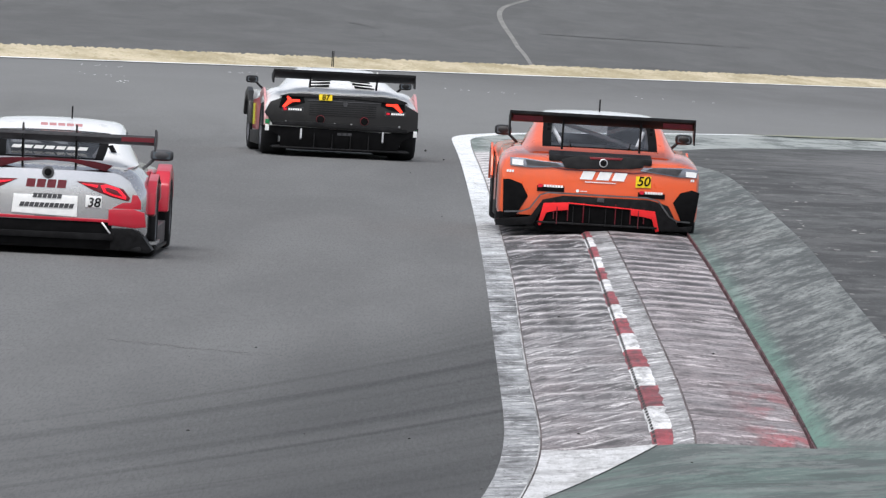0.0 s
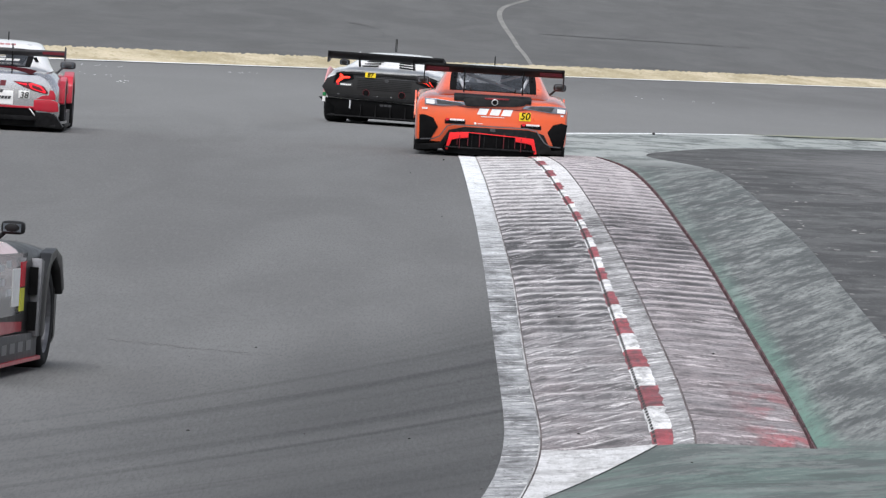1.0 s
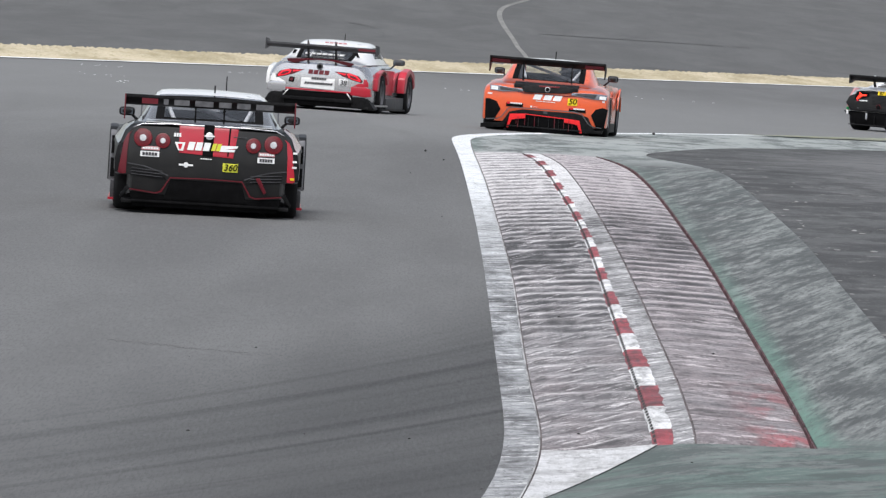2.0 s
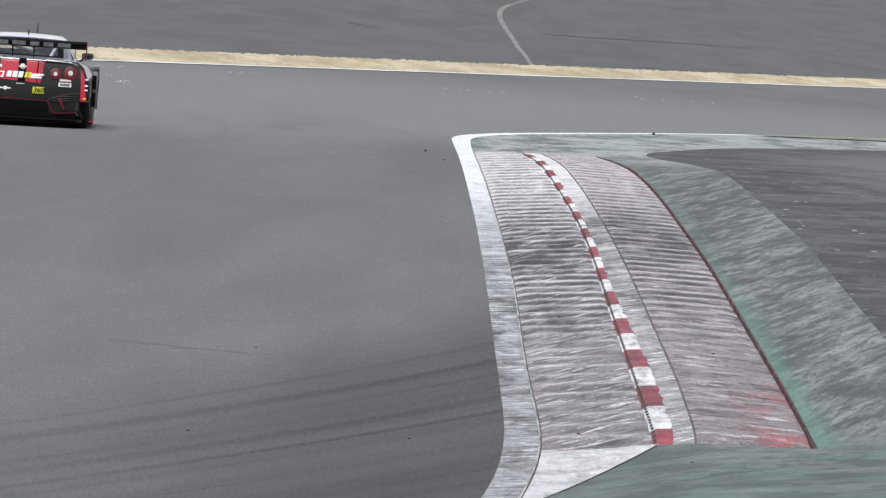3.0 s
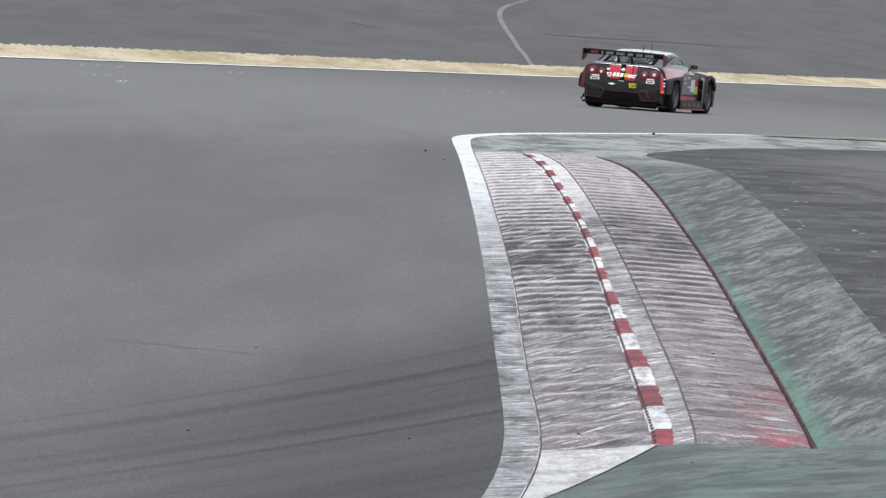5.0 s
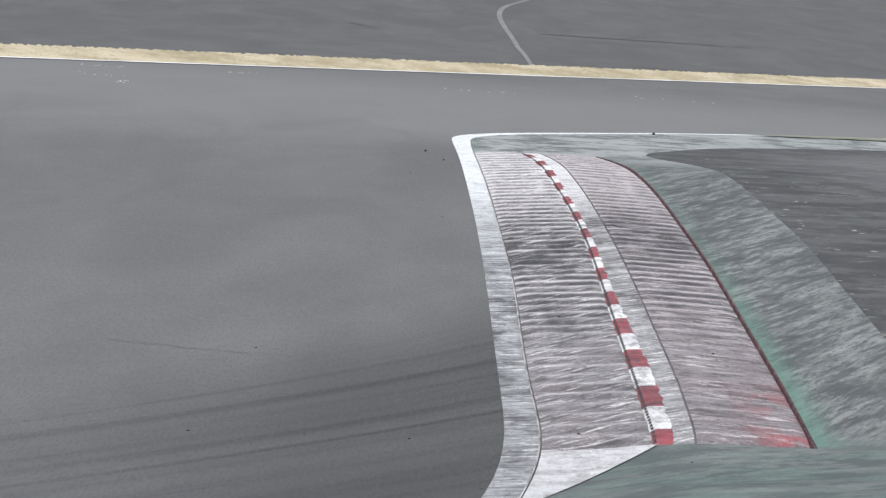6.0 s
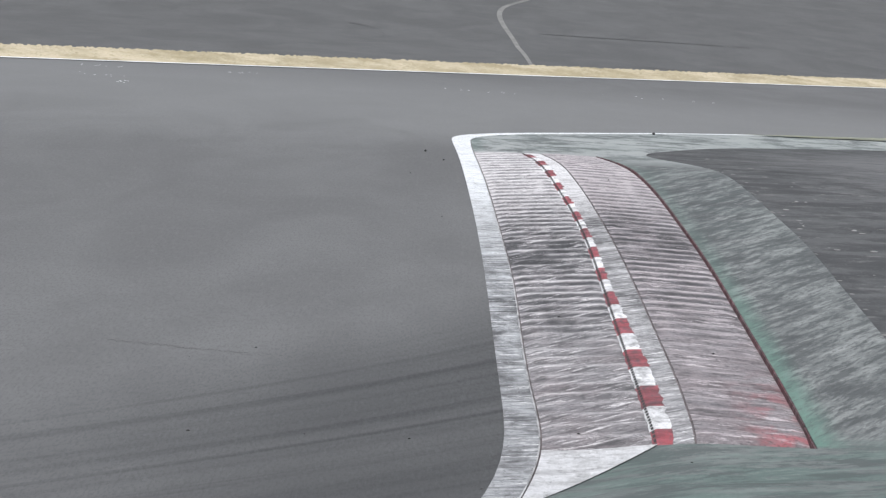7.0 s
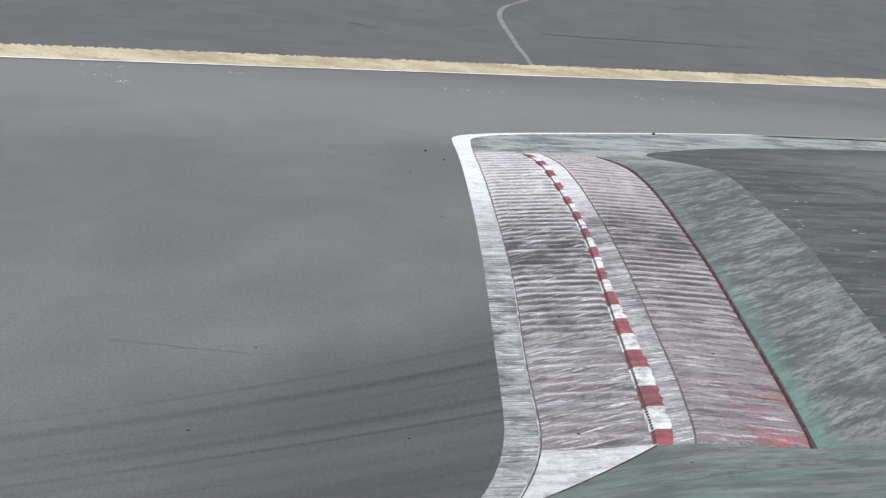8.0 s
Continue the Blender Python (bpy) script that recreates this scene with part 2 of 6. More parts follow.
def dry_grass():
    m = Nodes("dry_grass_blades", 0.9, spec=0.1)
    a = m.noise(m.mapped(0.5, 0.09), 1.0, 6, 0.7)
    b = m.noise(m.mapped(2.6, 1.1), 1.0, 7, 0.75, 0.4)
    d = m.noise(m.mapped(14, 2.0), 1.0, 3, 0.7)
    c = m.mix(m.ramp(a, 0.34, 0.66), (0.33, 0.285, 0.185), (0.53, 0.465, 0.345))
    c = m.mix(m.ramp(b, 0.52, 0.66, 0, 0.55), c, (0.235, 0.215, 0.125))
    c = m.mix(m.ramp(b, 0.42, 0.32, 0, 0.5), c, (0.60, 0.53, 0.40))
    c = m.mix(m.ramp(d, 0.55, 0.7, 0, 0.4), c, (0.17, 0.16, 0.09))
    return m.color(c).mat


M_ROAD = asphalt("track_asphalt", 0.124, 1.0)
M_RUNOFF = asphalt("runoff_asphalt", 0.094, 0.0, 1.06, 0.35, 0.22)
M_APRON = old_asphalt()
M_LINE = kerb_coat("edge_line_paint", (0.50, 0.515, 0.53), (0.17, 0.17, 0.175), far=0.95, rubber=((92.0, 0.75), (104.0, 0.7), (80.0, 0.6)), lo=0.33, hi=0.58, slant=-2.0)
M_FARLINE = worn_paint("far_line_paint", (0.85, 0.85, 0.85), (0.6, 0.6, 0.6), 0.2, 0.4, 1, 0.2, 0.05)
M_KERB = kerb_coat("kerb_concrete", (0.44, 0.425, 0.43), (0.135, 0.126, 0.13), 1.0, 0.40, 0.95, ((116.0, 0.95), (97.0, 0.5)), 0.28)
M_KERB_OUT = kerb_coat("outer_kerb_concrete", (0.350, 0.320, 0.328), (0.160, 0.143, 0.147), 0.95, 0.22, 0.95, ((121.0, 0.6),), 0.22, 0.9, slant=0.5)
M_CROWN = kerb_coat("crown_concrete", (0.50, 0.495, 0.50), (0.185, 0.180, 0.184), 0.0, 1.0, 0.75, ((122.0, 0.75), (104.0, 0.6), (90.0, 0.4)), slant=-3.0, lo=0.36, hi=0.60)
M_RED = worn_paint("kerb_red_paint", (0.36, 0.062, 0.078), (0.10, 0.05, 0.055), 0.34, 0.56, 8, 1.0, 0.45, scrub=0.3)
M_WHITE = worn_paint("kerb_white_paint", (0.80, 0.80, 0.81), (0.30, 0.30, 0.30), 0.34, 0.52, 8, 1.0, 0.4, scrub=0.35)
M_EDGE_RED = worn_paint("edging_red_paint", (0.10, 0.014, 0.02), (0.04, 0.02, 0.02), 0.3, 0.6, 9, 0.8, 0.4)
M_GREEN = apron_coat()
M_JOINT = worn_paint("joint_filler", (0.16, 0.13, 0.13), (0.10, 0.08, 0.08), 0.35, 0.6, 9, 0.6, 0.3)
M_RIDGE = worn_paint("joint_ridge", (0.52, 0.52, 0.52), (0.22, 0.22, 0.22), 0.35, 0.6, 9, 0.5, 0.3)
M_END = worn_paint("end_ramp_concrete", (0.60, 0.60, 0.61), (0.34, 0.34, 0.34), 0.32, 0.6, 5, 0.9, 0.35)
M_DRAIN = worn_paint("drain_concrete", (0.24, 0.235, 0.22), (0.17, 0.17, 0.16), 0.3, 0.6, 2, 0.3, 0.2)
M_GRASS = dry_grass()


# ================= mesh helpers =================
def finish(name, bm, mat, smooth=False):
    bm.normal_update()
    me = bpy.data.meshes.new(name)
    bm.to_mesh(me)
    bm.free()
    me.materials.append(mat)
    if smooth:
        me.polygons.foreach_set("use_smooth", [True] * len(me.polygons))
    return me


def part(name, bm, mat, parent, label="", smooth=False):
    """Links a bmesh as one mesh object under a thing or under a part."""
    ob = new(name, finish(name, bm, mat, smooth))
    ob.parent = parent
    return tagged(ob, label)


def sheet(bm, ys, left, right, height, cols=2):
    """A strip from left(y) to right(y) whose points lie at height(x, y)."""
    rows = []
    for y in ys:
        a, b = left(y), right(y)
        xs = [a + (b - a) * i / cols for i in range(cols + 1)]
        rows.append(([bm.verts.new((x, y, height(x, y))) for x in xs], [(x - a, y) for x in xs]))
    lay = bm.loops.layers.uv.verify()
    for (r, p), (s, q) in zip(rows, rows[1:]):
        for i in range(cols):
            f = bm.faces.new((r[i], r[i + 1], s[i + 1], s[i]))
            for loop, uv in zip(f.loops, (p[i], p[i + 1], q[i + 1], q[i])):
                loop[lay].uv = uv
    return bm


def curve(*pts):
    """A natural spline x(y) through a few points (y, x), straight beyond its ends."""
    t = np.array([p[0] for p in pts], float)
    v = np.array([p[1] for p in pts], float)
    n, h = len(t), np.diff(t)
    a, b = np.eye(n), np.zeros(n)
    for i in range(1, n - 1):
        a[i, i - 1:i + 2] = h[i - 1], 2 * (h[i - 1] + h[i]), h[i]
        b[i] = 6 * ((v[i + 1] - v[i]) / h[i] - (v[i] - v[i - 1]) / h[i - 1])
    m = np.linalg.solve(a, b)

    def f(y):
        if y <= t[0]:
            return float(v[0] + (y - t[0]) * ((v[1] - v[0]) / h[0] - h[0] * m[1] / 6))
        if y >= t[-1]:
            return float(v[-1] + (y - t[-1]) * ((v[-1] - v[-2]) / h[-1] + h[-1] * m[-2] / 6))
        i = min(n - 2, int(np.searchsorted(t, y, side="right")) - 1)
        p = (t[i + 1] - y) / h[i]
        q = 1 - p
        return float(p * v[i] + q * v[i + 1] + ((p ** 3 - p) * m[i] + (q ** 3 - q) * m[i + 1]) * h[i] ** 2 / 6)
    return f


def steps(a, b, d):
    n = max(1, int(round((b - a) / d)))
    return [a + (b - a) * i / n for i in range(n + 1)]


def ease(a, b, v):
    k = min(1.0, max(0.0, (v - a) / (b - a)))
    return k * k * (3 - 2 * k)


# ================= the lie of the land =================
FAR0, FARK = 327.0, 5.9           # outer edge of the exit road: y = FAR0 + FARK * x


def beyond(x, y):
    """Metres past the outer white line, square to it."""
    return (y - FAR0 - FARK * x) / math.hypot(1.0, FARK)


def track_z(x, y):
    z = 0.0
    if y > 176:
        z = -0.091 - 0.007 * (min(y, 440.0) - 176)
    elif y > 150:
        z = -0.007 * (y - 150) ** 2 / 52
    return z - 0.025 * max(-25.0, min(25.0, x)) * ease(150, 205, y)


VERGE = 3.0


def land_z(x, y):
    """Track, then a low grass bank, then the higher run-off."""
    p = max(0.0, beyond(x, y))
    if p <= 0:
        return track_z(x, y)
    k = ease(260, 300, y + 60)
    return track_z(x, y) + k * (0.17 * ease(0, VERGE, p) + 0.0133 * max(0.0, min(p, 60.0) - VERGE))


edge = curve((50, -0.9), (60, -0.1), (67.4, 0.29), (73.4, 0.43), (82, 0.45), (107, 0.40), (126, 0.34), (150, 0.22), (169, 0.10),
             (177.8, 0.05), (181.5, 0.08), (186, 0.33), (198.4, 1.94), (217, 5.2), (231, 8.5), (260, 15.5))
inner = curve((50, -0.6), (60, 0.17), (68, 0.54), (73.4, 0.67), (82, 0.68), (107, 0.66), (126, 0.59), (147, 0.49), (168, 0.36),
              (176, 0.34), (181.5, 0.40), (186, 0.66), (198.4, 2.22), (217, 5.45), (231, 8.75), (260, 15.75))
tooth = curve((73, 1.40), (82, 1.41), (92, 1.42), (107, 1.44), (123, 1.44), (143, 1.33), (162, 1.12), (168, 1.0))
joint = curve((73, 1.63), (83, 1.68), (93, 1.69), (105, 1.70), (128, 1.66), (148, 1.54), (160, 1.39), (168, 1.25))
redge = curve((73, 2.36), (83, 2.41), (95, 2.45), (111, 2.50), (127, 2.50), (150, 2.40), (162, 2.18), (169, 1.98))
apron = curve((50, 3.2), (70, 3.35), (94, 3.53), (109, 3.62), (120, 3.68), (137, 3.66), (153, 3.56), (167, 3.08), (172, 2.88),
              (180, 3.35), (192.5, 4.64), (208, 7.67), (230, 12.6), (260, 20.0))
K0, K1 = 73.6, 166.0


def raised(y):
    return ease(172, 150, y)


def infield_z(x, y):
    """Green apron and asphalt inside the kerb, humped behind it."""
    a = inner(y)
    h = 0.10 * ease(a, a + 1.1, x) * raised(y) * (1 - 0.7 * ease(4.0, 9.0, x))
    return track_z(x, y) + 0.006 + h


def rib(y, depth=0.020, pitch=RIB):
    return depth * (0.5 - 0.5 * math.cos(2 * math.pi * y / pitch)) ** 0.8


def kerb_z(x, y):
    """Cross-section of the double kerb: ramp, toothed step, crown, ribbed outer bed."""
    k = raised(y) * ease(K0 - 1.5, K0 + 2.5, y) * 0.9 + 0.1
    a, t, j, r = inner(y), tooth(y), joint(y), redge(y)
    if x <= t:
        h = 0.06 * (x - a) / (t - a)
        edge_in = min(1.0, 10 * (x - a) / (t - a)) * min(1.0, 10 * (t - x) / (t - a))
        h += rib(y) * max(0.0, edge_in)
    elif x <= j:
        h = 0.088 + 0.02 * (x - t) / (j - t)
    else:
        w = (x - j) / (r - j)
        h = 0.108 - 0.026 * w + rib(y, 0.018) * max(0.0, min(1.0, 10 * w, 10 * (1 - w)))
    return track_z(x, y) + 0.008 + h * k


# ---- ground: one sheet to the horizon ----
gx = [-3000, -1000, -300, -120] + steps(-60, 60, 3.0) + [120, 300, 1000, 3000]
gy = [-400, -100] + steps(-20, 150, 10.0) + steps(152, 480, 3.0)[0:] + [520, 600, 800, 1200, 2500, 4500]
bm = bmesh.new()
grid = [[bm.verts.new((x, y, land_z(x, y) - (0.3 if beyond(x, y) > -1 else 0.0))) for x in gx] for y in gy]
for r, s in zip(grid, grid[1:]):
    for i in range(len(gx) - 1):
        bm.faces.new((r[i], r[i + 1], s[i + 1], s[i]))
ground = tagged(new("ground", finish("ground", bm, M_ROAD, True)),
                "weathered grey asphalt race track with dark rubber marks", "race track", kind="structure")


def far_x(p):
    """The line p metres past the outer white line, as x(y)."""
    return lambda y: (y - FAR0 - p * math.hypot(1.0, FARK)) / FARK


def far_strip(name, p0, p1, lift, mat, label, cols=1, y0=150, y1=560, d=4.0):
    b = bmesh.new()
    sheet(b, steps(y0, y1, d), far_x(p1), far_x(p0), lambda x, y: land_z(x, y) + lift * (0.1 + 0.9 * ease(-7.5, -5.0, beyond(x, y))), cols)
    return tagged(new(name, finish(name, b, mat, True)), label, "ground", kind="structure")


far_strip("outer_lane", -8.0, -0.45, 0.005, M_ROAD, "grey asphalt along the outer track edge", 4)
far_strip("outer_edge_line", -0.45, 0.0, 0.022, M_FARLINE, "thin white painted line along the outer track edge")
verge = far_strip("grass_verge", 0.02, VERGE, 0.02, M_GRASS, "straw-coloured dry grass bank beside the track", 10)
far_strip("runoff_area", VERGE, 90.0, 0.015, M_RUNOFF, "dark grey asphalt run-off area behind the grass", 30, 150, 1350, 6.0)

# ---- dry tufts standing on the verge ----
rng = random.Random(4)
bm = bmesh.new()
for _ in range(4000):
    y = rng.uniform(240, 440)
    p = rng.uniform(0.05, VERGE + 0.05)
    x = far_x(p)(y)
    z = land_z(x, y) + 0.015
    h = rng.uniform(0.006, 0.028) * (0.7 if p > VERGE - 0.5 else 1.0)
    w = rng.uniform(0.03, 0.10)
    lean = rng.uniform(-0.04, 0.04)
    a, b = bm.verts.new((x - w, y, z)), bm.verts.new((x + w, y + 0.1, z))
    c, e = bm.verts.new((x + lean + w * 0.4, y + 0.4, z + h + 0.02)), bm.verts.new((x + lean - w * 0.4, y + 0.3, z + h * 0.9 + 0.02))
    bm.faces.new((a, b, c, e))
tagged(new("verge_grass", finish("verge_grass", bm, M_GRASS)), "short dry yellow grass tufts on the bank", "grass", kind="stuff")

# ---- concrete drain curving through the run-off ----
drain_line = curve((362, 2.34), (410, 2.36), (460, 2.24), (512, 1.98), (550, 1.95), (588, 2.36), (618, 3.21), (646, 4.1))
bm = bmesh.new()
sheet(bm, steps(360, 646, 3.0), drain_line, lambda y: drain_line(y) + 0.13 + 0.0006 * (y - 360), lambda x, y: land_z(x, y) + 0.03, 1)
tagged(new("drain_channel", finish("drain_channel", bm, M_DRAIN)), "pale concrete drain channel set in asphalt", "drain", kind="structure")

# ---- tyre arcs and a long seam on the run-off ----
M_SKID = asphalt("skid_rubber", 0.078, 0.0, 1.05, 0.2, 0.2)
for name, label, pts, thick in (("runoff_seam", "dark seam across the run-off asphalt", ((3.4, 488.0), (6.5, 493.0), (9.5, 499.0), (12.6, 503.0)), 1.2),
                                ("skid_mark", "faint curved tyre mark on the run-off", ((6.4, 395.0), (8.6, 398.0), (10.2, 406.0), (10.9, 418.0)), 1.3),
                                ("skid_mark", "faint curved tyre mark on the run-off", ((-4.2, 470.0), (-3.2, 462.0), (-2.7, 448.0), (-2.6, 434.0)), 1.6),
                                ("skid_mark", "faint curved tyre mark on the run-off", ((-14.5, 520.0), (-12.6, 512.0), (-10.8, 518.0), (-9.8, 530.0)), 2.4)):
    n = 30
    k = np.linspace(0, len(pts) - 1, n + 1)
    mid = [(curve(*[(i, p[0]) for i, p in enumerate(pts)])(q), curve(*[(i, p[1]) for i, p in enumerate(pts)])(q)) for q in k]
    bm = bmesh.new()
    up = [bm.verts.new((x, y + thick / 2, land_z(x, y + thick / 2) + 0.03)) for x, y in mid]
    low = [bm.verts.new((x + 0.05, y - thick / 2, land_z(x, y - thick / 2) + 0.03)) for x, y in mid]
    for i in range(n):
        if noise.noise((i * 0.5, thick, 0.3)) > -0.4:
            bm.faces.new((low[i], low[i + 1], up[i + 1], up[i]))
    tagged(new(name, finish(name, bm, M_SKID)), label, "tyre mark", kind="structure")

# ---- white line on the inside of the turn ----
bm = bmesh.new()
ys = steps(50, 160, 2.0) + steps(161, 205, 1.0) + steps(207, 260, 2.0)
sheet(bm, ys, edge, lambda y: inner(y) - 0.012, lambda x, y: track_z(x, y) + 0.006, 2)
tagged(new("edge_line", finish("edge_line", bm, M_LINE, True)), "broad white painted edge line scuffed by tyres", "road marking", kind="structure")

# ---- painted apron behind the kerb, and bare asphalt further in ----
bm = bmesh.new()
sheet(bm, steps(50, K0, 1.2), inner, apron, infield_z, 14)
sheet(bm, steps(K0, K1, 1.2), lambda y: redge(y) + 0.022, apron, lambda x, y: infield_z(x, y) + 0.012 * raised(y) * ease(K0, K0 + 7, y), 10)
sheet(bm, steps(K1, 235, 1.0), inner, apron, infield_z, 14)
tagged(new("green_apron", finish("green_apron", bm, M_GREEN, True)),
       "worn green-painted concrete apron streaked with rubber", "apron", kind="structure")
bm = bmesh.new()
sheet(bm, steps(50, 235, 1.5), apron, lambda y: apron(y) + 14, lambda x, y: infield_z(x, y) + 0.004, 14)
tagged(new("inner_asphalt", finish("inner_asphalt", bm, M_APRON, True)), "dark patched asphalt inside the corner", "asphalt", kind="structure")

# ---- double kerb ----
kerb = tagged(new("kerb"), "ribbed concrete kerb with red and white toothed step", "kerb", kind="structure")
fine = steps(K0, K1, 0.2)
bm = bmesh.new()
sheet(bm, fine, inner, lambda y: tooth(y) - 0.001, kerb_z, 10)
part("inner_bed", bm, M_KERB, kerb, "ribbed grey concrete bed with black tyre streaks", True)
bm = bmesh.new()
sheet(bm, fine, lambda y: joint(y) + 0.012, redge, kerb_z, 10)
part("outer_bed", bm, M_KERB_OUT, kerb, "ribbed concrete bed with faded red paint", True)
bm = bmesh.new()
for y0, y1 in zip(steps(K0, K1, 1.5), steps(K0, K1, 1.5)[1:]):
    r0, r1 = redge(y0), redge(y1)
    z0, z1 = (max(kerb_z(r, y), infield_z(r, y) - 0.012) for r, y in ((r0, y0), (r1, y1)))
    up = 0.030 * raised(y0) * (0.4 + 0.6 * ease(K0, K0 + 4, y0))
    v = [bm.verts.new(q) for q in ((r0, y0, z0 - 0.05), (r1, y1, z1 - 0.05), (r1 + 0.004, y1, z1 + up), (r0 + 0.004, y0, z0 + up),
                                   (r1 + 0.016, y1, z1 + up + 0.002), (r0 + 0.016, y0, z0 + up + 0.002))]
    bm.faces.new((v[0], v[3], v[2], v[1]))
    bm.faces.new((v[3], v[5], v[4], v[2]))
part("edging_strip", bm, M_EDGE_RED, kerb, "dark red painted steel edging")
bm = bmesh.new()
sheet(bm, steps(K0, K1, 1.0), joint, lambda y: joint(y) + 0.012, lambda x, y: kerb_z(x, y) - 0.006, 1)
part("joint_gap", bm, M_JOINT, kerb, "brown joint between the kerb beds")

BLOCK, FIRST = 3.42, 2.05


def band(y, phase=0.0):
    """Outer edge of the painted blocks, ragged where tyres have scrubbed them."""
    wide = 0.46 - 0.24 * ease(82, 108, y) + 0.12 * ease(138, 158, y)
    return tooth(y) + (joint(y) - tooth(y)) * (wide + 0.10 * noise.noise((y * 1.3, 3.1 + phase, 0.0)) + 0.05 * noise.noise((y * 4.1, 7.7 + phase, 0.0)))


bm = bmesh.new()
sheet(bm, fine, lambda y: tooth(y) + 0.016, lambda y: joint(y) - 0.001, lambda x, y: kerb_z(x, y) - 0.004, 4)
part("crown", bm, M_CROWN, kerb, "grey kerb crown blackened by rubber", True)
step_bm = bmesh.new()
for y in steps(K0, K1, 0.42)[:-1]:
    # small dark slot marks laid along the sloping face of the step
    y1 = y + 0.26
    quad = []
    for q, k in ((y, 0.30), (y1, 0.30), (y1, 0.72), (y, 0.72)):
        lo_z, hi_z = kerb_z(tooth(q) - 0.001, q), kerb_z(tooth(q) + 0.004, q)
        quad.append((tooth(q) - 0.028 + 0.038 * k - 0.002, q, lo_z + (hi_z - lo_z) * k + 0.004))
    step_bm.faces.new([step_bm.verts.new(q) for q in quad])
n_blocks = int((K1 - K0 - FIRST) / BLOCK) + 1
for i in range(n_blocks):
    bm = bmesh.new()
    ys = steps(K0 + FIRST + (i - 1) * BLOCK if i else K0, K0 + FIRST + i * BLOCK - 0.02, 0.30)
    rows = []
    for y in ys:
        t, e = tooth(y), band(y, 5.0 * i)
        lo_z, hi_z = kerb_z(t - 0.001, y), kerb_z(t + 0.004, y)
        rows.append([bm.verts.new(q) for q in ((t - 0.030, y, lo_z - 0.01), (t - 0.028, y, lo_z + 0.002), (t + 0.008, y, hi_z - 0.003), (t + 0.018, y, hi_z),
                                               (e, y, kerb_z(e, y) - 0.0025), (e, y, kerb_z(e, y) - 0.02))])
    for r, q in zip(rows, rows[1:]):
        for c in range(5):
            bm.faces.new((r[c], r[c + 1], q[c + 1], q[c]))
    bm.faces.new(list(reversed(rows[0])))
    bm.faces.new(rows[-1])
    part("kerb_block", bm, M_RED if i % 2 == 0 else M_WHITE, kerb, "red painted block" if i % 2 == 0 else "white painted block")

bm = bmesh.new()
sheet(bm, steps(66.5, K0, 0.5), lambda y: inner(y), lambda y: inner(y) + 0.02 + 0.70 * (y - 66.5) / (K0 - 66.5), lambda x, y: infield_z(x, y) + 0.007, 5)
part("end_ramp", bm, M_END, kerb, "smooth pale concrete ramp ending the kerb", True)

# ---- joint lines, cracks and bits on the ground ----
bm = bmesh.new()
sheet(bm, steps(60, 176, 1.0), lambda y: inner(y) - 0.012, lambda y: inner(y) + 0.004, lambda x, y: track_z(x, y) + 0.002, 1)
tagged(new("line_joint", finish("line_joint", bm, M_JOINT)), "dark joint between painted line and kerb", "joint", kind="structure")
bm = bmesh.new()
sheet(bm, steps(64, 172, 0.5), lambda y: inner(y) - 0.021 + 0.003 * noise.noise((y * 0.7, 0, 0)), lambda y: inner(y) - 0.011, lambda x, y: track_z(x, y) + 0.010 + 0.003 * noise.noise((y * 1.3, 2, 0)), 1)
tagged(new("line_ridge", finish("line_ridge", bm, M_RIDGE)), "thin pale mortar ridge along the painted line", "joint", kind="structure")


def ground_seam(name, ys, path, width, label, lift=0.016):
    b = bmesh.new()
    sheet(b, ys, path, lambda y: path(y) + width, lambda x, y: (infield_z(x, y) if x > inner(y) + 0.3 else track_z(x, y)) + lift, 1)
    return tagged(new(name, finish(name, b, M_SEAM)), label, "crack", kind="structure")


seam_n = Nodes("dark_seam", 0.9)
M_SEAM = seam_n.color(seam_n.mix(seam_n.noise(seam_n.mapped(6, 1), 1.0, 3), (0.03, 0.03, 0.03), (0.07, 0.07, 0.07))).mat
part("slot_marks", step_bm, M_SEAM, kerb, "dark slotted foot of the step")
arc = curve((118, 6.1), (130, 5.95), (142, 5.6), (152, 5.0), (160, 4.3), (166, 3.6))
ground_seam("asphalt_seam", steps(118, 166, 1.0), arc, 0.018, "dark seam curving through old asphalt", 0.02)
bm = bmesh.new()
for x0, x1, y0, y1 in ((3.6, 9.0, 168.5, 166.0), (4.4, 9.5, 172.0, 164.0), (3.4, 5.6, 158.0, 156.5), (3.3, 4.3, 176.0, 178.5)):
    n = 24
    pts = [(x0 + (x1 - x0) * i / n, y0 + (y1 - y0) * i / n + 0.5 * noise.noise((i * 0.4, x0, 1.0))) for i in range(n + 1)]
    top = [bm.verts.new((x, y + 0.22, infield_z(x, y + 0.22) + 0.012)) for x, y in pts]
    low = [bm.verts.new((x, y - 0.05, infield_z(x, y - 0.05) + 0.012)) for x, y in pts]
    for i in range(n):
        bm.faces.new((low[i], low[i + 1], top[i + 1], top[i]))
tagged(new("asphalt_crack", finish("asphalt_crack", bm, M_SEAM)), "dark sealed cracks in old asphalt", "crack", kind="structure")
bm = bmesh.new()
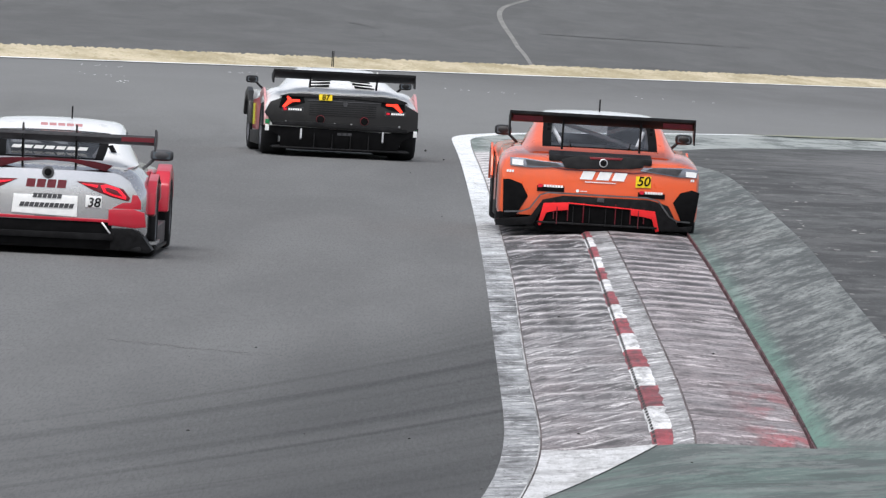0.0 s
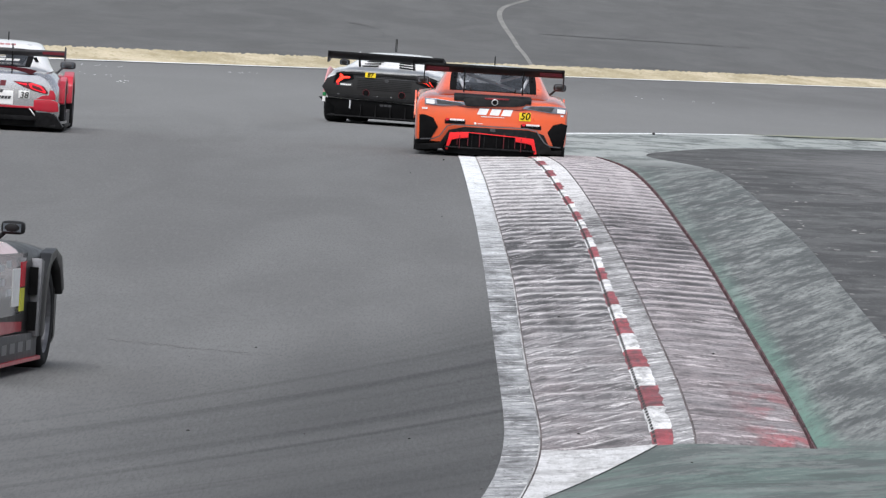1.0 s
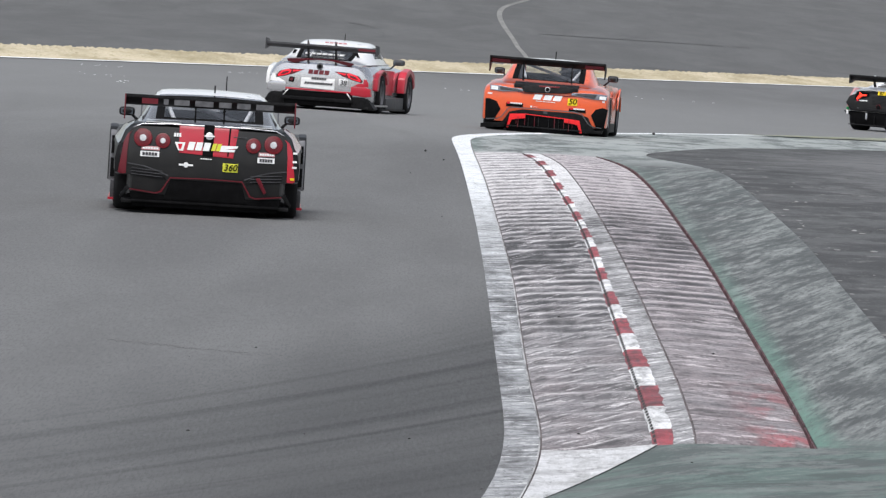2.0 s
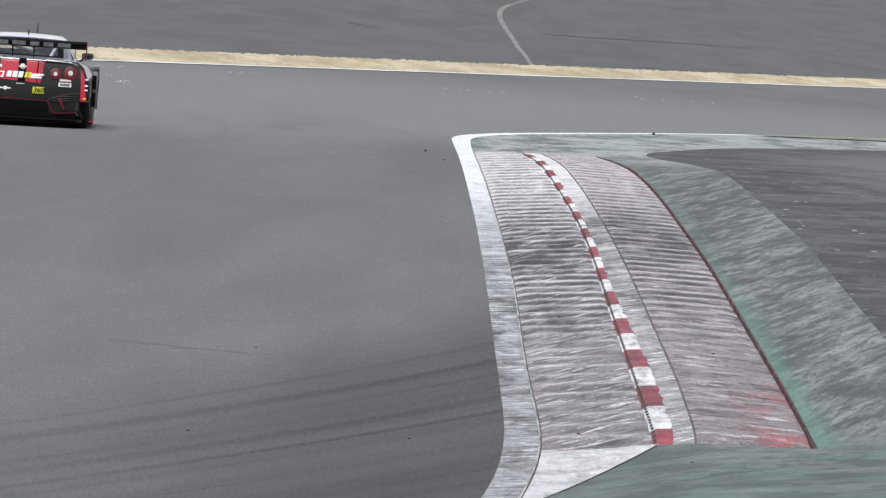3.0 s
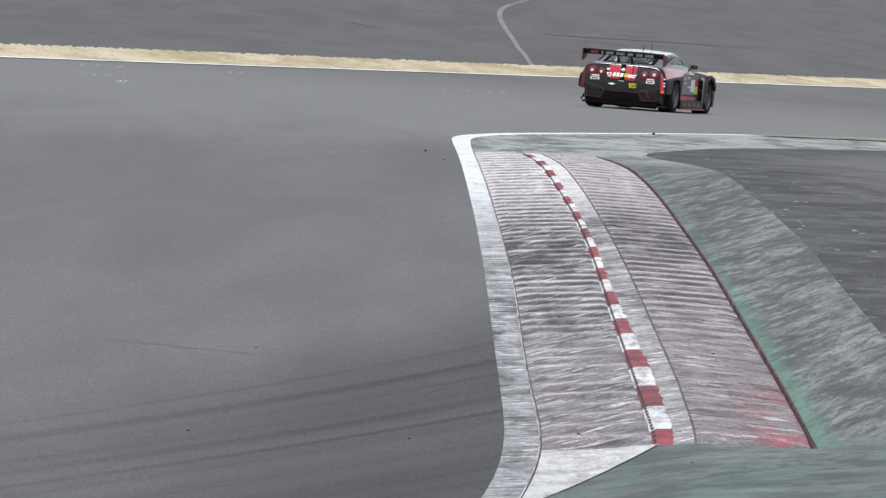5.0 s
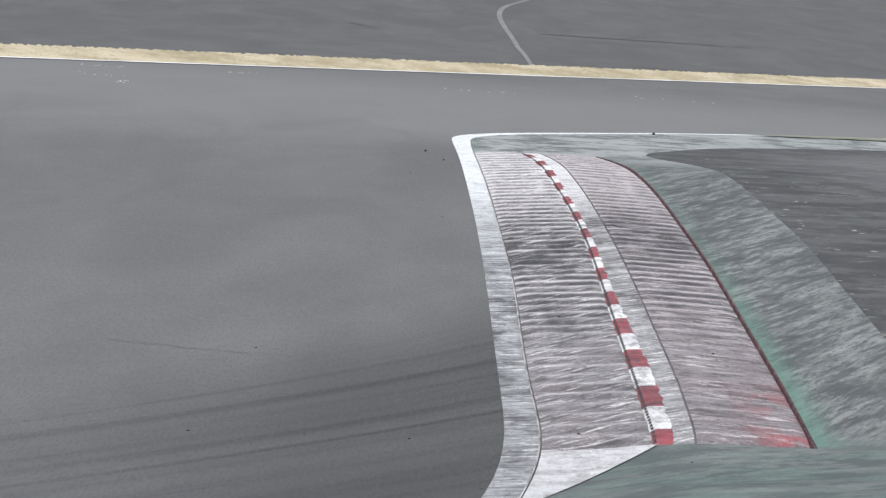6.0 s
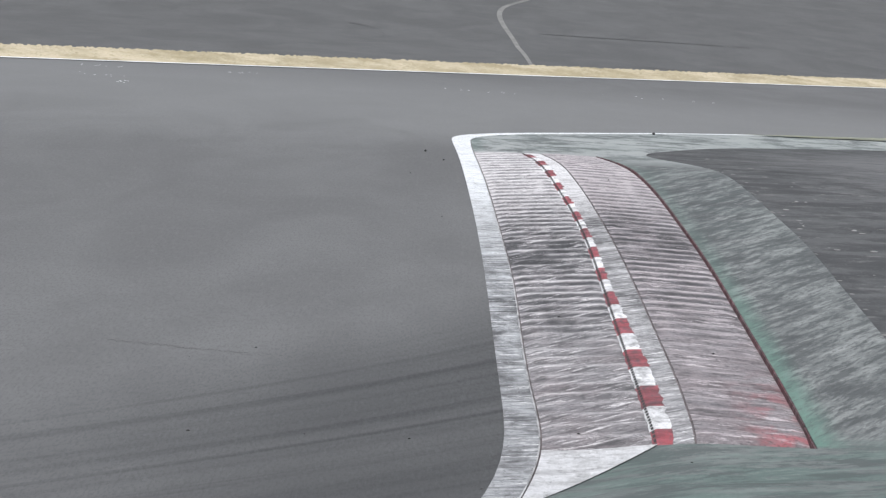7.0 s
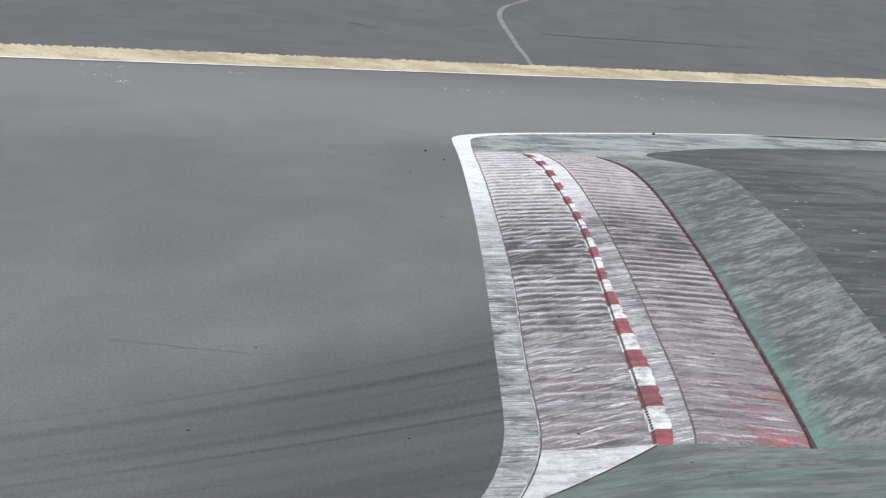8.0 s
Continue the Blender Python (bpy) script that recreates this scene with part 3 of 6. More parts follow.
for x0, x1, y0, y1 in ((-2.47, -1.75, 88.6, 87.6), (-1.75, -0.9, 87.6, 86.8)):
    n = 26
    pts = [(x0 + (x1 - x0) * i / n, y0 + (y1 - y0) * i / n + 0.5 * noise.noise((i * 0.8, x0, 5.0))) for i in range(n + 1)]
    for i in range(n):
        if noise.noise((i * 0.9, x0 * 3, 9.0)) < (0.35 if x0 < -2 else -0.05):
            (xa, ya), (xb, yb) = pts[i], pts[i + 1]
            bm.faces.new([bm.verts.new((x, y, 0.003)) for x, y in ((xa, ya - 0.02), (xb, yb - 0.02), (xb, yb + 0.03), (xa, ya + 0.03))])
tagged(new("road_crack", finish("road_crack", bm, M_SEAM)), "thin broken crack across the track", "crack", kind="structure")

# grass sliver past the inner line on the exit
bm = bmesh.new()
sheet(bm, steps(216, 262, 1.0), lambda y: inner(y) + 0.12, lambda y: inner(y) + 0.13 + 0.13 * (y - 216), lambda x, y: infield_z(x, y) + 0.02 + 0.012 * noise.noise((x * 3, y, 0)), 4)
M_SLIVER = worn_paint("thin_grass", (0.27, 0.27, 0.18), (0.20, 0.22, 0.18), 0.35, 0.6, 4, 0.8, 0.2)
tagged(new("grass_edge", finish("grass_edge", bm, M_SLIVER, True)), "thin yellow-green grass strip along the line", "grass", kind="structure")

# rubber crumbs and pale chips
rng = random.Random(11)
dark_chip, pale_chip = bmesh.new(), bmesh.new()
for k in range(66):
    pale = k % 3 == 0
    y = rng.uniform(84, 180) if pale else rng.uniform(64, 180)
    x = apron(y) + rng.uniform(0.15, 2.2) if pale else (rng.uniform(0.6, 6.0) if k % 4 else rng.uniform(-2.5, 0.4))
    z = infield_z(x, y) if x > inner(y) else track_z(x, y)
    if 74 < y < 166 and inner(y) < x < redge(y):
        z = kerb_z(x, y)
    r = rng.uniform(0.003, 0.008) if not pale else rng.uniform(0.005, 0.014)
    bmesh.ops.create_icosphere(pale_chip if pale else dark_chip, subdivisions=1, radius=r,
                               matrix=Matrix.Translation((x, y, z + r * 0.5)) @ Matrix.Diagonal((1.8 if not pale else 4.0, 2.0, 0.7 if not pale else 0.35, 1)))
for x, y, r in ((-0.31, 164.5, 0.02), (3.55, 205.8, 0.03), (-0.05, 158.5, 0.014)):
    bmesh.ops.create_icosphere(dark_chip, subdivisions=1, radius=r, matrix=Matrix.Translation((x, y, track_z(x, y) + r * 0.7)))
flecks = bmesh.new()
for x0, x1, y in ((-8.4, -7.2, 262.0), (-5.2, -4.4, 270.0), (-7.6, -6.6, 240.0), (-9.6, -9.0, 232.0), (-0.6, 1.6, 268.0), (3.6, 6.4, 286.0), (-6.6, -6.2, 228.0)):
    for _ in range(7):
        x, yy, w = rng.uniform(x0, x1), y + rng.uniform(-2.5, 2.5), rng.uniform(0.008, 0.03)
        flecks.faces.new([flecks.verts.new((x + a, yy + b, track_z(x, yy) + 0.03)) for a, b in ((-w, -0.12), (w, -0.2), (w * 0.8, 0.25), (-w * 0.7, 0.2))])
tagged(new("paint_flecks", finish("paint_flecks", flecks, M_FARLINE)), "pale paint flecks strewn on the track", "debris", kind="stuff")
for _ in range(46):
    # broken edge of the old asphalt beside the apron
    y = rng.uniform(92, 160)
    x = apron(y) + rng.uniform(-0.05, 0.9) ** 2 + 0.02
    r = rng.uniform(0.010, 0.022)
    bmesh.ops.create_icosphere(pale_chip, subdivisions=1, radius=r, matrix=Matrix.Translation((x, y, infield_z(x, y) + r * 0.15)) @ Matrix.Diagonal((rng.uniform(1.0, 2.6), rng.uniform(3.0, 14.0), 0.3, 1)))
tagged(new("rubber_crumbs", finish("rubber_crumbs", dark_chip, M_SEAM)), "small black crumbs of tyre rubber", "rubber", kind="stuff")
tagged(new("pale_chips", finish("pale_chips", pale_chip, M_DRAIN)), "pale chips scattered on old asphalt", "debris", kind="stuff")


# ================= car materials =================
def paint(name, rgb, flake=0.0, coat=0.8, rough=0.35, dirt=0.25):
    """Coated car paint or film with faint dust and rubber pick-up."""
    m = Nodes(name, rough, flake, 0.5)
    dust = m.noise(m.mapped(3, 3, 3), 1.5, 5, 0.65)
    smear = m.noise(m.mapped(1.2, 1.2, 4), 1.0, 4, 0.6)
    spots = m.noise(m.mapped(60, 60, 60), 1.0, 2, 0.6)
    amount = m.math("MULTIPLY", m.ramp(dust, 0.35, 0.75), m.math("ADD", m.math("MULTIPLY", smear, dirt), dirt * 0.4))
    c = m.mix(amount, rgb, (0.10, 0.095, 0.09))
    c = m.mix(m.ramp(spots, 0.72, 0.78, 0, dirt * 0.6), c, (0.04, 0.04, 0.04))
    m.color(c)
    m.rough(m.ramp(dust, 0.2, 0.8, rough * 0.8, min(1.0, rough * 1.35)))
    m.b.inputs["Coat Weight"].default_value = coat
    m.b.inputs["Coat Roughness"].default_value = 0.07
    m.b.inputs["Specular IOR Level"].default_value = 0.4
    return m.mat


def matte(name, rgb, rough=0.6, metal=0.0, vary=0.25, spec=0.2):
    m = Nodes(name, rough, metal, spec)
    a = m.noise(m.mapped(5, 5, 5), 2.0, 5, 0.65)
    m.color(m.mix(m.ramp(a, 0.3, 0.7), tuple(k * (1 - vary) for k in rgb), tuple(min(1, k * (1 + vary)) for k in rgb)))
    m.rough(m.ramp(a, 0.2, 0.8, rough * 0.8, min(1.0, rough * 1.2)))
    return m.mat


def glow(name, rgb, power):
    m = Nodes(name, 0.3)
    m.color(rgb)
    m.b.inputs["Emission Color"].default_value = (*rgb, 1)
    m.b.inputs["Emission Strength"].default_value = power
    return m.mat


def clear_pane(name, tint, gloss):
    """A thin window: see-through with a faint even sheen."""
    m = Nodes(name)
    t = m.t
    clear, shine, mix = t.nodes.new("ShaderNodeBsdfTransparent"), t.nodes.new("ShaderNodeBsdfGlossy"), t.nodes.new("ShaderNodeMixShader")
    clear.inputs[0].default_value = (*tint, 1)
    shine.inputs["Roughness"].default_value = 0.08
    smear = m.noise(m.mapped(4, 4, 4), 1.0, 4, 0.6)
    m.put(m.ramp(smear, 0.3, 0.8, gloss * 0.7, gloss * 1.4), mix.inputs[0])
    t.links.new(clear.outputs[0], mix.inputs[1])
    t.links.new(shine.outputs[0], mix.inputs[2])
    t.links.new(mix.outputs[0], t.nodes["Material Output"].inputs[0])
    return m.mat


P_ORANGE = paint("orange_paint", (0.80, 0.112, 0.030), 0.0, 1.0, 0.3, 0.12)
P_WHITE = paint("white_paint", (0.87, 0.87, 0.87), 0.0, 1.0, 0.3, 0.06)
P_SILVER = paint("silver_paint", (0.68, 0.68, 0.70), 0.85, 1.0, 0.22, 0.05)
P_RED = paint("red_paint", (0.47, 0.012, 0.032), 0.0, 0.45, 0.35, 0.12)
P_CRIMSON = paint("deep_red_paint", (0.12, 0.006, 0.014), 0.0, 0.15, 0.4, 0.10)
P_MAROON = matte("maroon_matte", (0.055, 0.004, 0.008), 0.75, 0.0, 0.3)
P_PINK = paint("pale_red_film", (0.56, 0.27, 0.28), 0.0, 0.5, 0.45, 0.15)
P_BLACK = paint("black_paint", (0.006, 0.006, 0.0065), 0.0, 0.10, 0.4, 0.06)
P_CARBON = matte("carbon_fibre", (0.013, 0.013, 0.014), 0.5, 0.0, 0.4, 0.13)
P_VOID = matte("dark_duct", (0.008, 0.008, 0.0085), 0.9, 0.0, 0.25, 0.03)
P_RUBBER = matte("tyre_rubber", (0.016, 0.016, 0.017), 0.85)
P_RIM = matte("grey_alloy", (0.16, 0.16, 0.17), 0.4, 0.7)
P_STEEL = matte("bare_metal", (0.45, 0.45, 0.46), 0.35, 0.8)
P_CAGE = matte("pale_tube_paint", (0.55, 0.56, 0.58), 0.45)
P_GREY = matte("grey_trim", (0.065, 0.065, 0.07), 0.5)
P_STICK = matte("white_sticker", (0.80, 0.80, 0.80), 0.4, 0.0, 0.06)
P_STICK_RED = matte("red_sticker", (0.60, 0.02, 0.04), 0.4, 0.0, 0.1)
P_FLUO = matte("fluorescent_red_film", (0.95, 0.035, 0.04), 0.5, 0.0, 0.05)
P_YELLOW = matte("yellow_sticker", (0.78, 0.56, 0.02), 0.4, 0.0, 0.08)
P_LIME = matte("lime_sticker", (0.62, 0.62, 0.06), 0.4, 0.0, 0.08)
P_GREEN = matte("green_sticker", (0.02, 0.20, 0.07), 0.4, 0.0, 0.1)
P_LENS = paint("clear_lens", (0.24, 0.25, 0.29), 0.5, 1.0, 0.15, 0.05)
P_REDLENS = paint("dull_red_lens", (0.15, 0.004, 0.010), 0.0, 0.0, 0.3, 0.03)
# red with the sky's reflection mixed into its colour
P_BLUSH = paint("red_paint_sky_sheen", (0.60, 0.30, 0.32), 0.0, 1.0, 0.3, 0.1)
P_GRAPHITE = paint("graphite_paint", (0.10, 0.10, 0.105), 0.3, 1.0, 0.2, 0.1)
P_BRAKE = glow("lit_red_lamp", (1.0, 0.03, 0.012), 1.35)
P_TAIL = glow("dim_red_lamp", (0.85, 0.012, 0.03), 0.40)
P_GLASS = clear_pane("window_glass", (0.93, 0.94, 0.96), 0.26)
P_MIRROR = matte("mirror_face", (0.075, 0.088, 0.10), 0.25, 0.0, 0.3)


# ================= car building =================
def swept(x, y, z, sweep):
    """Carries the tail's corners forward and leans its upper part."""
    k = max(0.0, 1.0 - max(0.0, y) / 0.7)
    return y + k * (sweep * x * x + 0.42 * max(0.0, z - 0.50) ** 2 + 0.45 * max(0.0, 0.42 - z) ** 2)


def smooth_some(bm, angle=35):
    for f in bm.faces:
        f.smooth = True
    for e in bm.edges:
        if len(e.link_faces) != 2 or e.calc_face_angle(0) > radians(angle):
            e.smooth = False


def plate(car, name, pts, y0, y1, mat, label="", sweep=0.16, mirror=False, bevel=0.004):
    """A panel of outline (x, z), from y0 (outer) to y1, laid on the swept tail."""
    obs = []
    for sgn in ((1, -1) if mirror else (1,)):
        bm = bmesh.new()
        pp = [(sgn * x, z) for x, z in pts]
        a = [bm.verts.new((x, y0, z)) for x, z in pp]
        b = [bm.verts.new((x, y1, z)) for x, z in pp]
        bm.faces.new(a)
        bm.faces.new(list(reversed(b)))
        for i in range(len(a)):
            j = (i + 1) % len(a)
            bm.faces.new((a[j], a[i], b[i], b[j]))
        bmesh.ops.recalc_face_normals(bm, faces=bm.faces)
        if bevel:
            rim = [e for e in bm.edges if all(abs(v.co.y - y0) < 1e-6 for v in e.verts)]
            bmesh.ops.bevel(bm, geom=rim, offset=min(bevel, abs(y1 - y0) * 0.4), segments=2, affect="EDGES", profile=0.6)
        xs = [p[0] for p in pp]
        if max(xs) - min(xs) > 0.3:
            for x in np.arange(math.ceil(min(xs) / 0.12) * 0.12, max(xs), 0.12):
                bmesh.ops.bisect_plane(bm, geom=bm.verts[:] + bm.edges[:] + bm.faces[:], plane_co=(float(x), 0, 0), plane_no=(1, 0, 0))
        zs = [p[1] for p in pp]
        if max(zs) - min(zs) > 0.09:
            for z in np.arange(math.ceil(min(zs) / 0.06) * 0.06, max(zs), 0.06):
                bmesh.ops.bisect_plane(bm, geom=bm.verts[:] + bm.edges[:] + bm.faces[:], plane_co=(0, 0, float(z) + 0.001), plane_no=(0, 0, 1))
        for v in bm.verts:
            v.co.y = swept(v.co.x, v.co.y, v.co.z, sweep)
        smooth_some(bm)
        obs.append(part(name, bm, mat, car, label))
    return obs if mirror else obs[0]


def rect(x0, x1, z0, z1, lean=0.0):
    return [(x0, z0), (x1, z0), (x1 + lean, z1), (x0 + lean, z1)]


def ring(cx, cz, r, n=20):
    return [(cx + r * math.cos(2 * math.pi * i / n), cz + r * math.sin(2 * math.pi * i / n)) for i in range(n)]


def slab(car, name, pts, x0, x1, mat, label="", bevel=0.006):
    """A panel of outline (y, z) between x0 and x1."""
    bm = bmesh.new()
    a = [bm.verts.new((x0, y, z)) for y, z in pts]
    b = [bm.verts.new((x1, y, z)) for y, z in pts]
    bm.faces.new(a)
    bm.faces.new(list(reversed(b)))
    for i in range(len(a)):
        j = (i + 1) % len(a)
        bm.faces.new((a[j], a[i], b[i], b[j]))
    bmesh.ops.recalc_face_normals(bm, faces=bm.faces)
    if bevel:
        bmesh.ops.bevel(bm, geom=bm.edges[:], offset=min(bevel, abs(x1 - x0) * 0.35), segments=2, affect="EDGES", profile=0.6)
    smooth_some(bm)
    return part(name, bm, mat, car, label)


def box(car, name, x0, x1, y0, y1, z0, z1, mat, label="", bevel=0.008):
    return slab(car, name, [(y0, z0), (y1, z0), (y1, z1), (y0, z1)], x0, x1, mat, label, bevel)


def tube_mesh(bm, a, b, r, n=8):
    a, b = Vector(a), Vector(b)
    q = (b - a).to_track_quat("Z", "Y").to_matrix()
    ra = [bm.verts.new(a + q @ Vector((r * math.cos(k), r * math.sin(k), 0))) for k in [2 * math.pi * i / n for i in range(n)]]
    rb = [bm.verts.new(b + q @ Vector((r * math.cos(k), r * math.sin(k), 0))) for k in [2 * math.pi * i / n for i in range(n)]]
    for i in range(n):
        j = (i + 1) % n
        bm.faces.new((ra[i], ra[j], rb[j], rb[i]))
    bm.faces.new(list(reversed(ra)))
    bm.faces.new(rb)


def tube(car, name, a, b, r, mat, label=""):
    bm = bmesh.new()
    tube_mesh(bm, a, b, r)
    return part(name, bm, mat, car, label, True)


def lettering(car, text, size, x, y, z, mat, sweep=0.16, shear=0.0):
    """Raised figures that face backwards from the tail."""
    cu = bpy.data.curves.new("figures", "FONT")
    cu.body, cu.size, cu.extrude, cu.shear = text, size, 0.002, shear
    cu.align_x, cu.align_y = "CENTER", "CENTER"
    cu.offset = size * 0.012
    tmp = new("figures", cu)
    me = bpy.data.meshes.new_from_object(tmp.evaluated_get(bpy.context.evaluated_depsgraph_get()))
    bpy.data.objects.remove(tmp)
    bpy.data.curves.remove(cu)
    for v in me.vertices:
        vx, vy, vz = v.co
        px, pz = x + vx, z + vy
        v.co = (px, swept(px, y - vz, pz, sweep), pz)
    me.materials.clear()
    me.materials.append(mat)
    ob = new("start_number", me)
    ob.parent = car
    return ob


def body_shell(car, mat, length, table, axles, radius, sweep=0.16, label="", tail_low=0.0, tail_in=0.36):
    """The lower body as a loft. table rows: y, half width, underside, shoulder height, deck half width, deck height."""
    t = np.array(table, float)
    ys = sorted(set([round(v, 3) for v in np.linspace(0, length, 46)] + [0.03, 0.08, 0.14]))
    bm = bmesh.new()
    loops = []
    for y in ys:
        w, zb, zs, wd, zd = [float(np.interp(y, t[:, 0], t[:, k])) for k in range(1, 6)]
        pinch = 0.025 * math.exp(-y / 0.05) + 0.06 * math.exp(-(length - y) / 0.1)
        w, zs, zd = w - pinch, zs - pinch * 0.6, zd - pinch * 0.6
        low = zb + 0.02
        for ax in axles:
            d = radius + 0.05
            if abs(y - ax) < d:
                low = max(low, 0.345 + math.sqrt(d * d - (y - ax) ** 2))
        inset = 0.36
        if y < axles[0] - radius:
            low, inset = max(low, tail_low), tail_in
        low = min(low, zs - 0.10)
        half = [(0, zb), (w - inset, zb), (w - inset, low), (w - 0.015, low), (w, min(low + 0.05, zs - 0.07)), (w, zs - 0.09), (w - 0.012, zs - 0.045),
                (w - 0.04, zs), (w + (wd - w) * 0.42, zs + (zd - zs) * 0.56), (w + (wd - w) * 0.72, zs + (zd - zs) * 0.86), (wd, zd - 0.006), (wd * 0.5, zd), (0, zd)]
        full = half + [(-x, z) for x, z in reversed(half[1:-1])]
        loops.append([bm.verts.new((x, y, z)) for x, z in full])
    for r, s in zip(loops, loops[1:]):
        for i in range(len(r)):
            j = (i + 1) % len(r)
            bm.faces.new((r[i], r[j], s[j], s[i]))
    rear = bm.faces.new(loops[0])
    bm.faces.new(list(reversed(loops[-1])))
    bmesh.ops.recalc_face_normals(bm, faces=bm.faces)
    for k in range(-8, 9):
        geo = [f for f in bm.faces if all(abs(v.co.y) < 1e-5 for v in f.verts)]
        geo = geo + list({e for f in geo for e in f.edges}) + list({v for f in geo for v in f.verts})
        bmesh.ops.bisect_plane(bm, geom=geo, plane_co=(k * 0.12 + 0.003, 0, 0), plane_no=(1, 0, 0))
    for k in range(3, 17):
        geo = [f for f in bm.faces if all(abs(v.co.y) < 1e-5 for v in f.verts)]
        geo = geo + list({e for f in geo for e in f.edges}) + list({v for f in geo for v in f.verts})
        bmesh.ops.bisect_plane(bm, geom=geo, plane_co=(0, 0, k * 0.06 + 0.004), plane_no=(0, 0, 1))
    for v in bm.verts:
        v.co.y = swept(v.co.x, v.co.y, v.co.z, sweep)
    smooth_some(bm, 40)
    return part("body", bm, mat, car, label)


def cabin(car, shell_mat, roof_mat, table, rear, roof, front, side, win=0.80, cage=P_CAGE):
    """The greenhouse as a loft with real openings. table rows: y, base half width, base height, roof half width, roof height.
    rear, roof, front, side: spans of y of the tail window, roof skin, windscreen and side windows."""
    t = np.array(table, float)
    soft = np.linspace(t[0, 0], t[-1, 0], 61)
    t = np.array([[y] + [float(np.mean([np.interp(y + d, t[:, 0], t[:, k]) for d in np.linspace(-0.24, 0.24, 13) * min(1.0, 4 * min(y - soft[0], soft[-1] - y))])) for k in range(1, 5)] for y in soft])
    marks = [*rear, *roof, *front, *side]
    ys = sorted(set([round(float(v), 3) for v in np.linspace(t[0, 0], t[-1, 0], 34)] + [round(v, 3) for v in marks]))
    bms = {k: bmesh.new() for k in ("cabin_shell", "roof", "window_border", "rear_window", "windscreen", "side_window", "side_window ")}
    rows = []
    for y in ys:
        wb, zb, wt, zt = [float(np.interp(y, t[:, 0], t[:, k])) for k in range(1, 5)]
        h = zt - zb
        half = [(wb, zb), (wb + (wt - wb) * 0.30, zb + h * 0.28), (wb + (wt - wb) * 0.80, zb + h * 0.76), (wt, zb + h * 0.865), (wt * 0.94, zb + h * 0.915),
                (wt * win, zb + h * 0.945), (wt * (win - 0.14), zb + h * 0.962), (wt * 0.5, zb + h * 0.985), (wt * 0.2, zt), (0, zt)]
        rows.append((y, half + [(-x, z) for x, z in reversed(half[:-1])]))
    n = len(rows[0][1])

    def kind(ym, i):
        k = min(i, n - 2 - i)
        if k >= 5:
            if rear[0] <= ym <= rear[1]:
                return "rear_window" if k >= 6 and ym < rear[1] - 0.05 and ym > rear[0] + 0.05 else "window_border"
            if front[0] <= ym <= front[1]:
                return "windscreen"
        if k >= 3 and roof[0] <= ym <= roof[1]:
            return "roof"
        if k == 1 and side[0] <= ym <= side[1]:
            return "side_window" if i < n // 2 else "side_window "
        return "cabin_shell"
    for (ya, a), (yb, b) in zip(rows, rows[1:]):
        for i in range(n - 1):
            bm = bms[kind((ya + yb) / 2, i)]
            vs = [bm.verts.new(q) for q in ((a[i][0], ya, a[i][1]), (a[i + 1][0], ya, a[i + 1][1]), (b[i + 1][0], yb, b[i + 1][1]), (b[i][0], yb, b[i][1]))]
            if bm.faces.new(vs).calc_area() < 1e-7:
                bmesh.ops.delete(bm, geom=vs, context="VERTS")
    for k, bm in bms.items():
        bmesh.ops.remove_doubles(bm, verts=bm.verts[:], dist=0.0004)
        bmesh.ops.recalc_face_normals(bm, faces=bm.faces[:])
        if k in ("cabin_shell", "roof"):
            bmesh.ops.solidify(bm, geom=bm.faces[:], thickness=0.018 if k == "cabin_shell" else 0.014)
        smooth_some(bm, 40)
        mat = {"cabin_shell": shell_mat, "roof": roof_mat, "window_border": P_VOID}.get(k, P_GLASS)
        ob = part(k.strip(), bm, mat, car)
        if mat is P_GLASS:
            ob.visible_shadow = False
    # inside: dark tub, roll cage, seat
    y0, y1 = rear[0] + 0.05, front[1] - 0.05
    zb = float(np.interp((y0 + y1) / 2, t[:, 0], t[:, 2]))
    bm = bmesh.new()
    sheet(bm, steps(y0 - 0.1, y1 + 0.1, 0.2), lambda y: -float(np.interp(y, t[:, 0], t[:, 1])) + 0.03, lambda y: float(np.interp(y, t[:, 0], t[:, 1])) - 0.03,
          lambda x, y: float(np.interp(y, t[:, 0], t[:, 2])) + 0.012, 1)
    part("cabin_tub", bm, P_GREY, car)
    yr = roof[0] + 0.25
    wr, zr = float(np.interp(yr, t[:, 0], t[:, 3])) * 0.86, float(np.interp(yr, t[:, 0], t[:, 4])) - 0.07
    bm = bmesh.new()
    for a, b in (((-wr, yr, zb), (-wr, yr, zr)), ((wr, yr, zb), (wr, yr, zr)), ((-wr, yr, zr), (wr, yr, zr)), ((-wr, yr, zr), (wr * 0.9, yr - 0.02, zb)),
                 ((wr * 0.2, yr - 0.03, zb + 0.16), (wr * 0.95, yr - 0.03, zr)), ((-wr, yr, zr), (-wr * 0.75, rear[0] + 0.3, zb + 0.05)), ((wr, yr, zr), (wr * 0.75, rear[0] + 0.3, zb + 0.05))):
        tube_mesh(bm, a, b, 0.022)
    part("roll_cage", bm, cage, car, "pale steel roll cage", True)
    slab(car, "driver_seat", [(yr + 0.25, zb), (yr + 0.5, zb), (yr + 0.36, zr - 0.02), (yr + 0.2, zr - 0.02)], 0.12, 0.52, P_VOID, "black racing seat", 0.03)
    slab(car, "dashboard", [(y1 - 0.45, zb), (y1 - 0.1, zb), (y1 - 0.12, zb + 0.10), (y1 - 0.4, zb + 0.12)], -0.6, 0.6, P_VOID, "", 0.02)


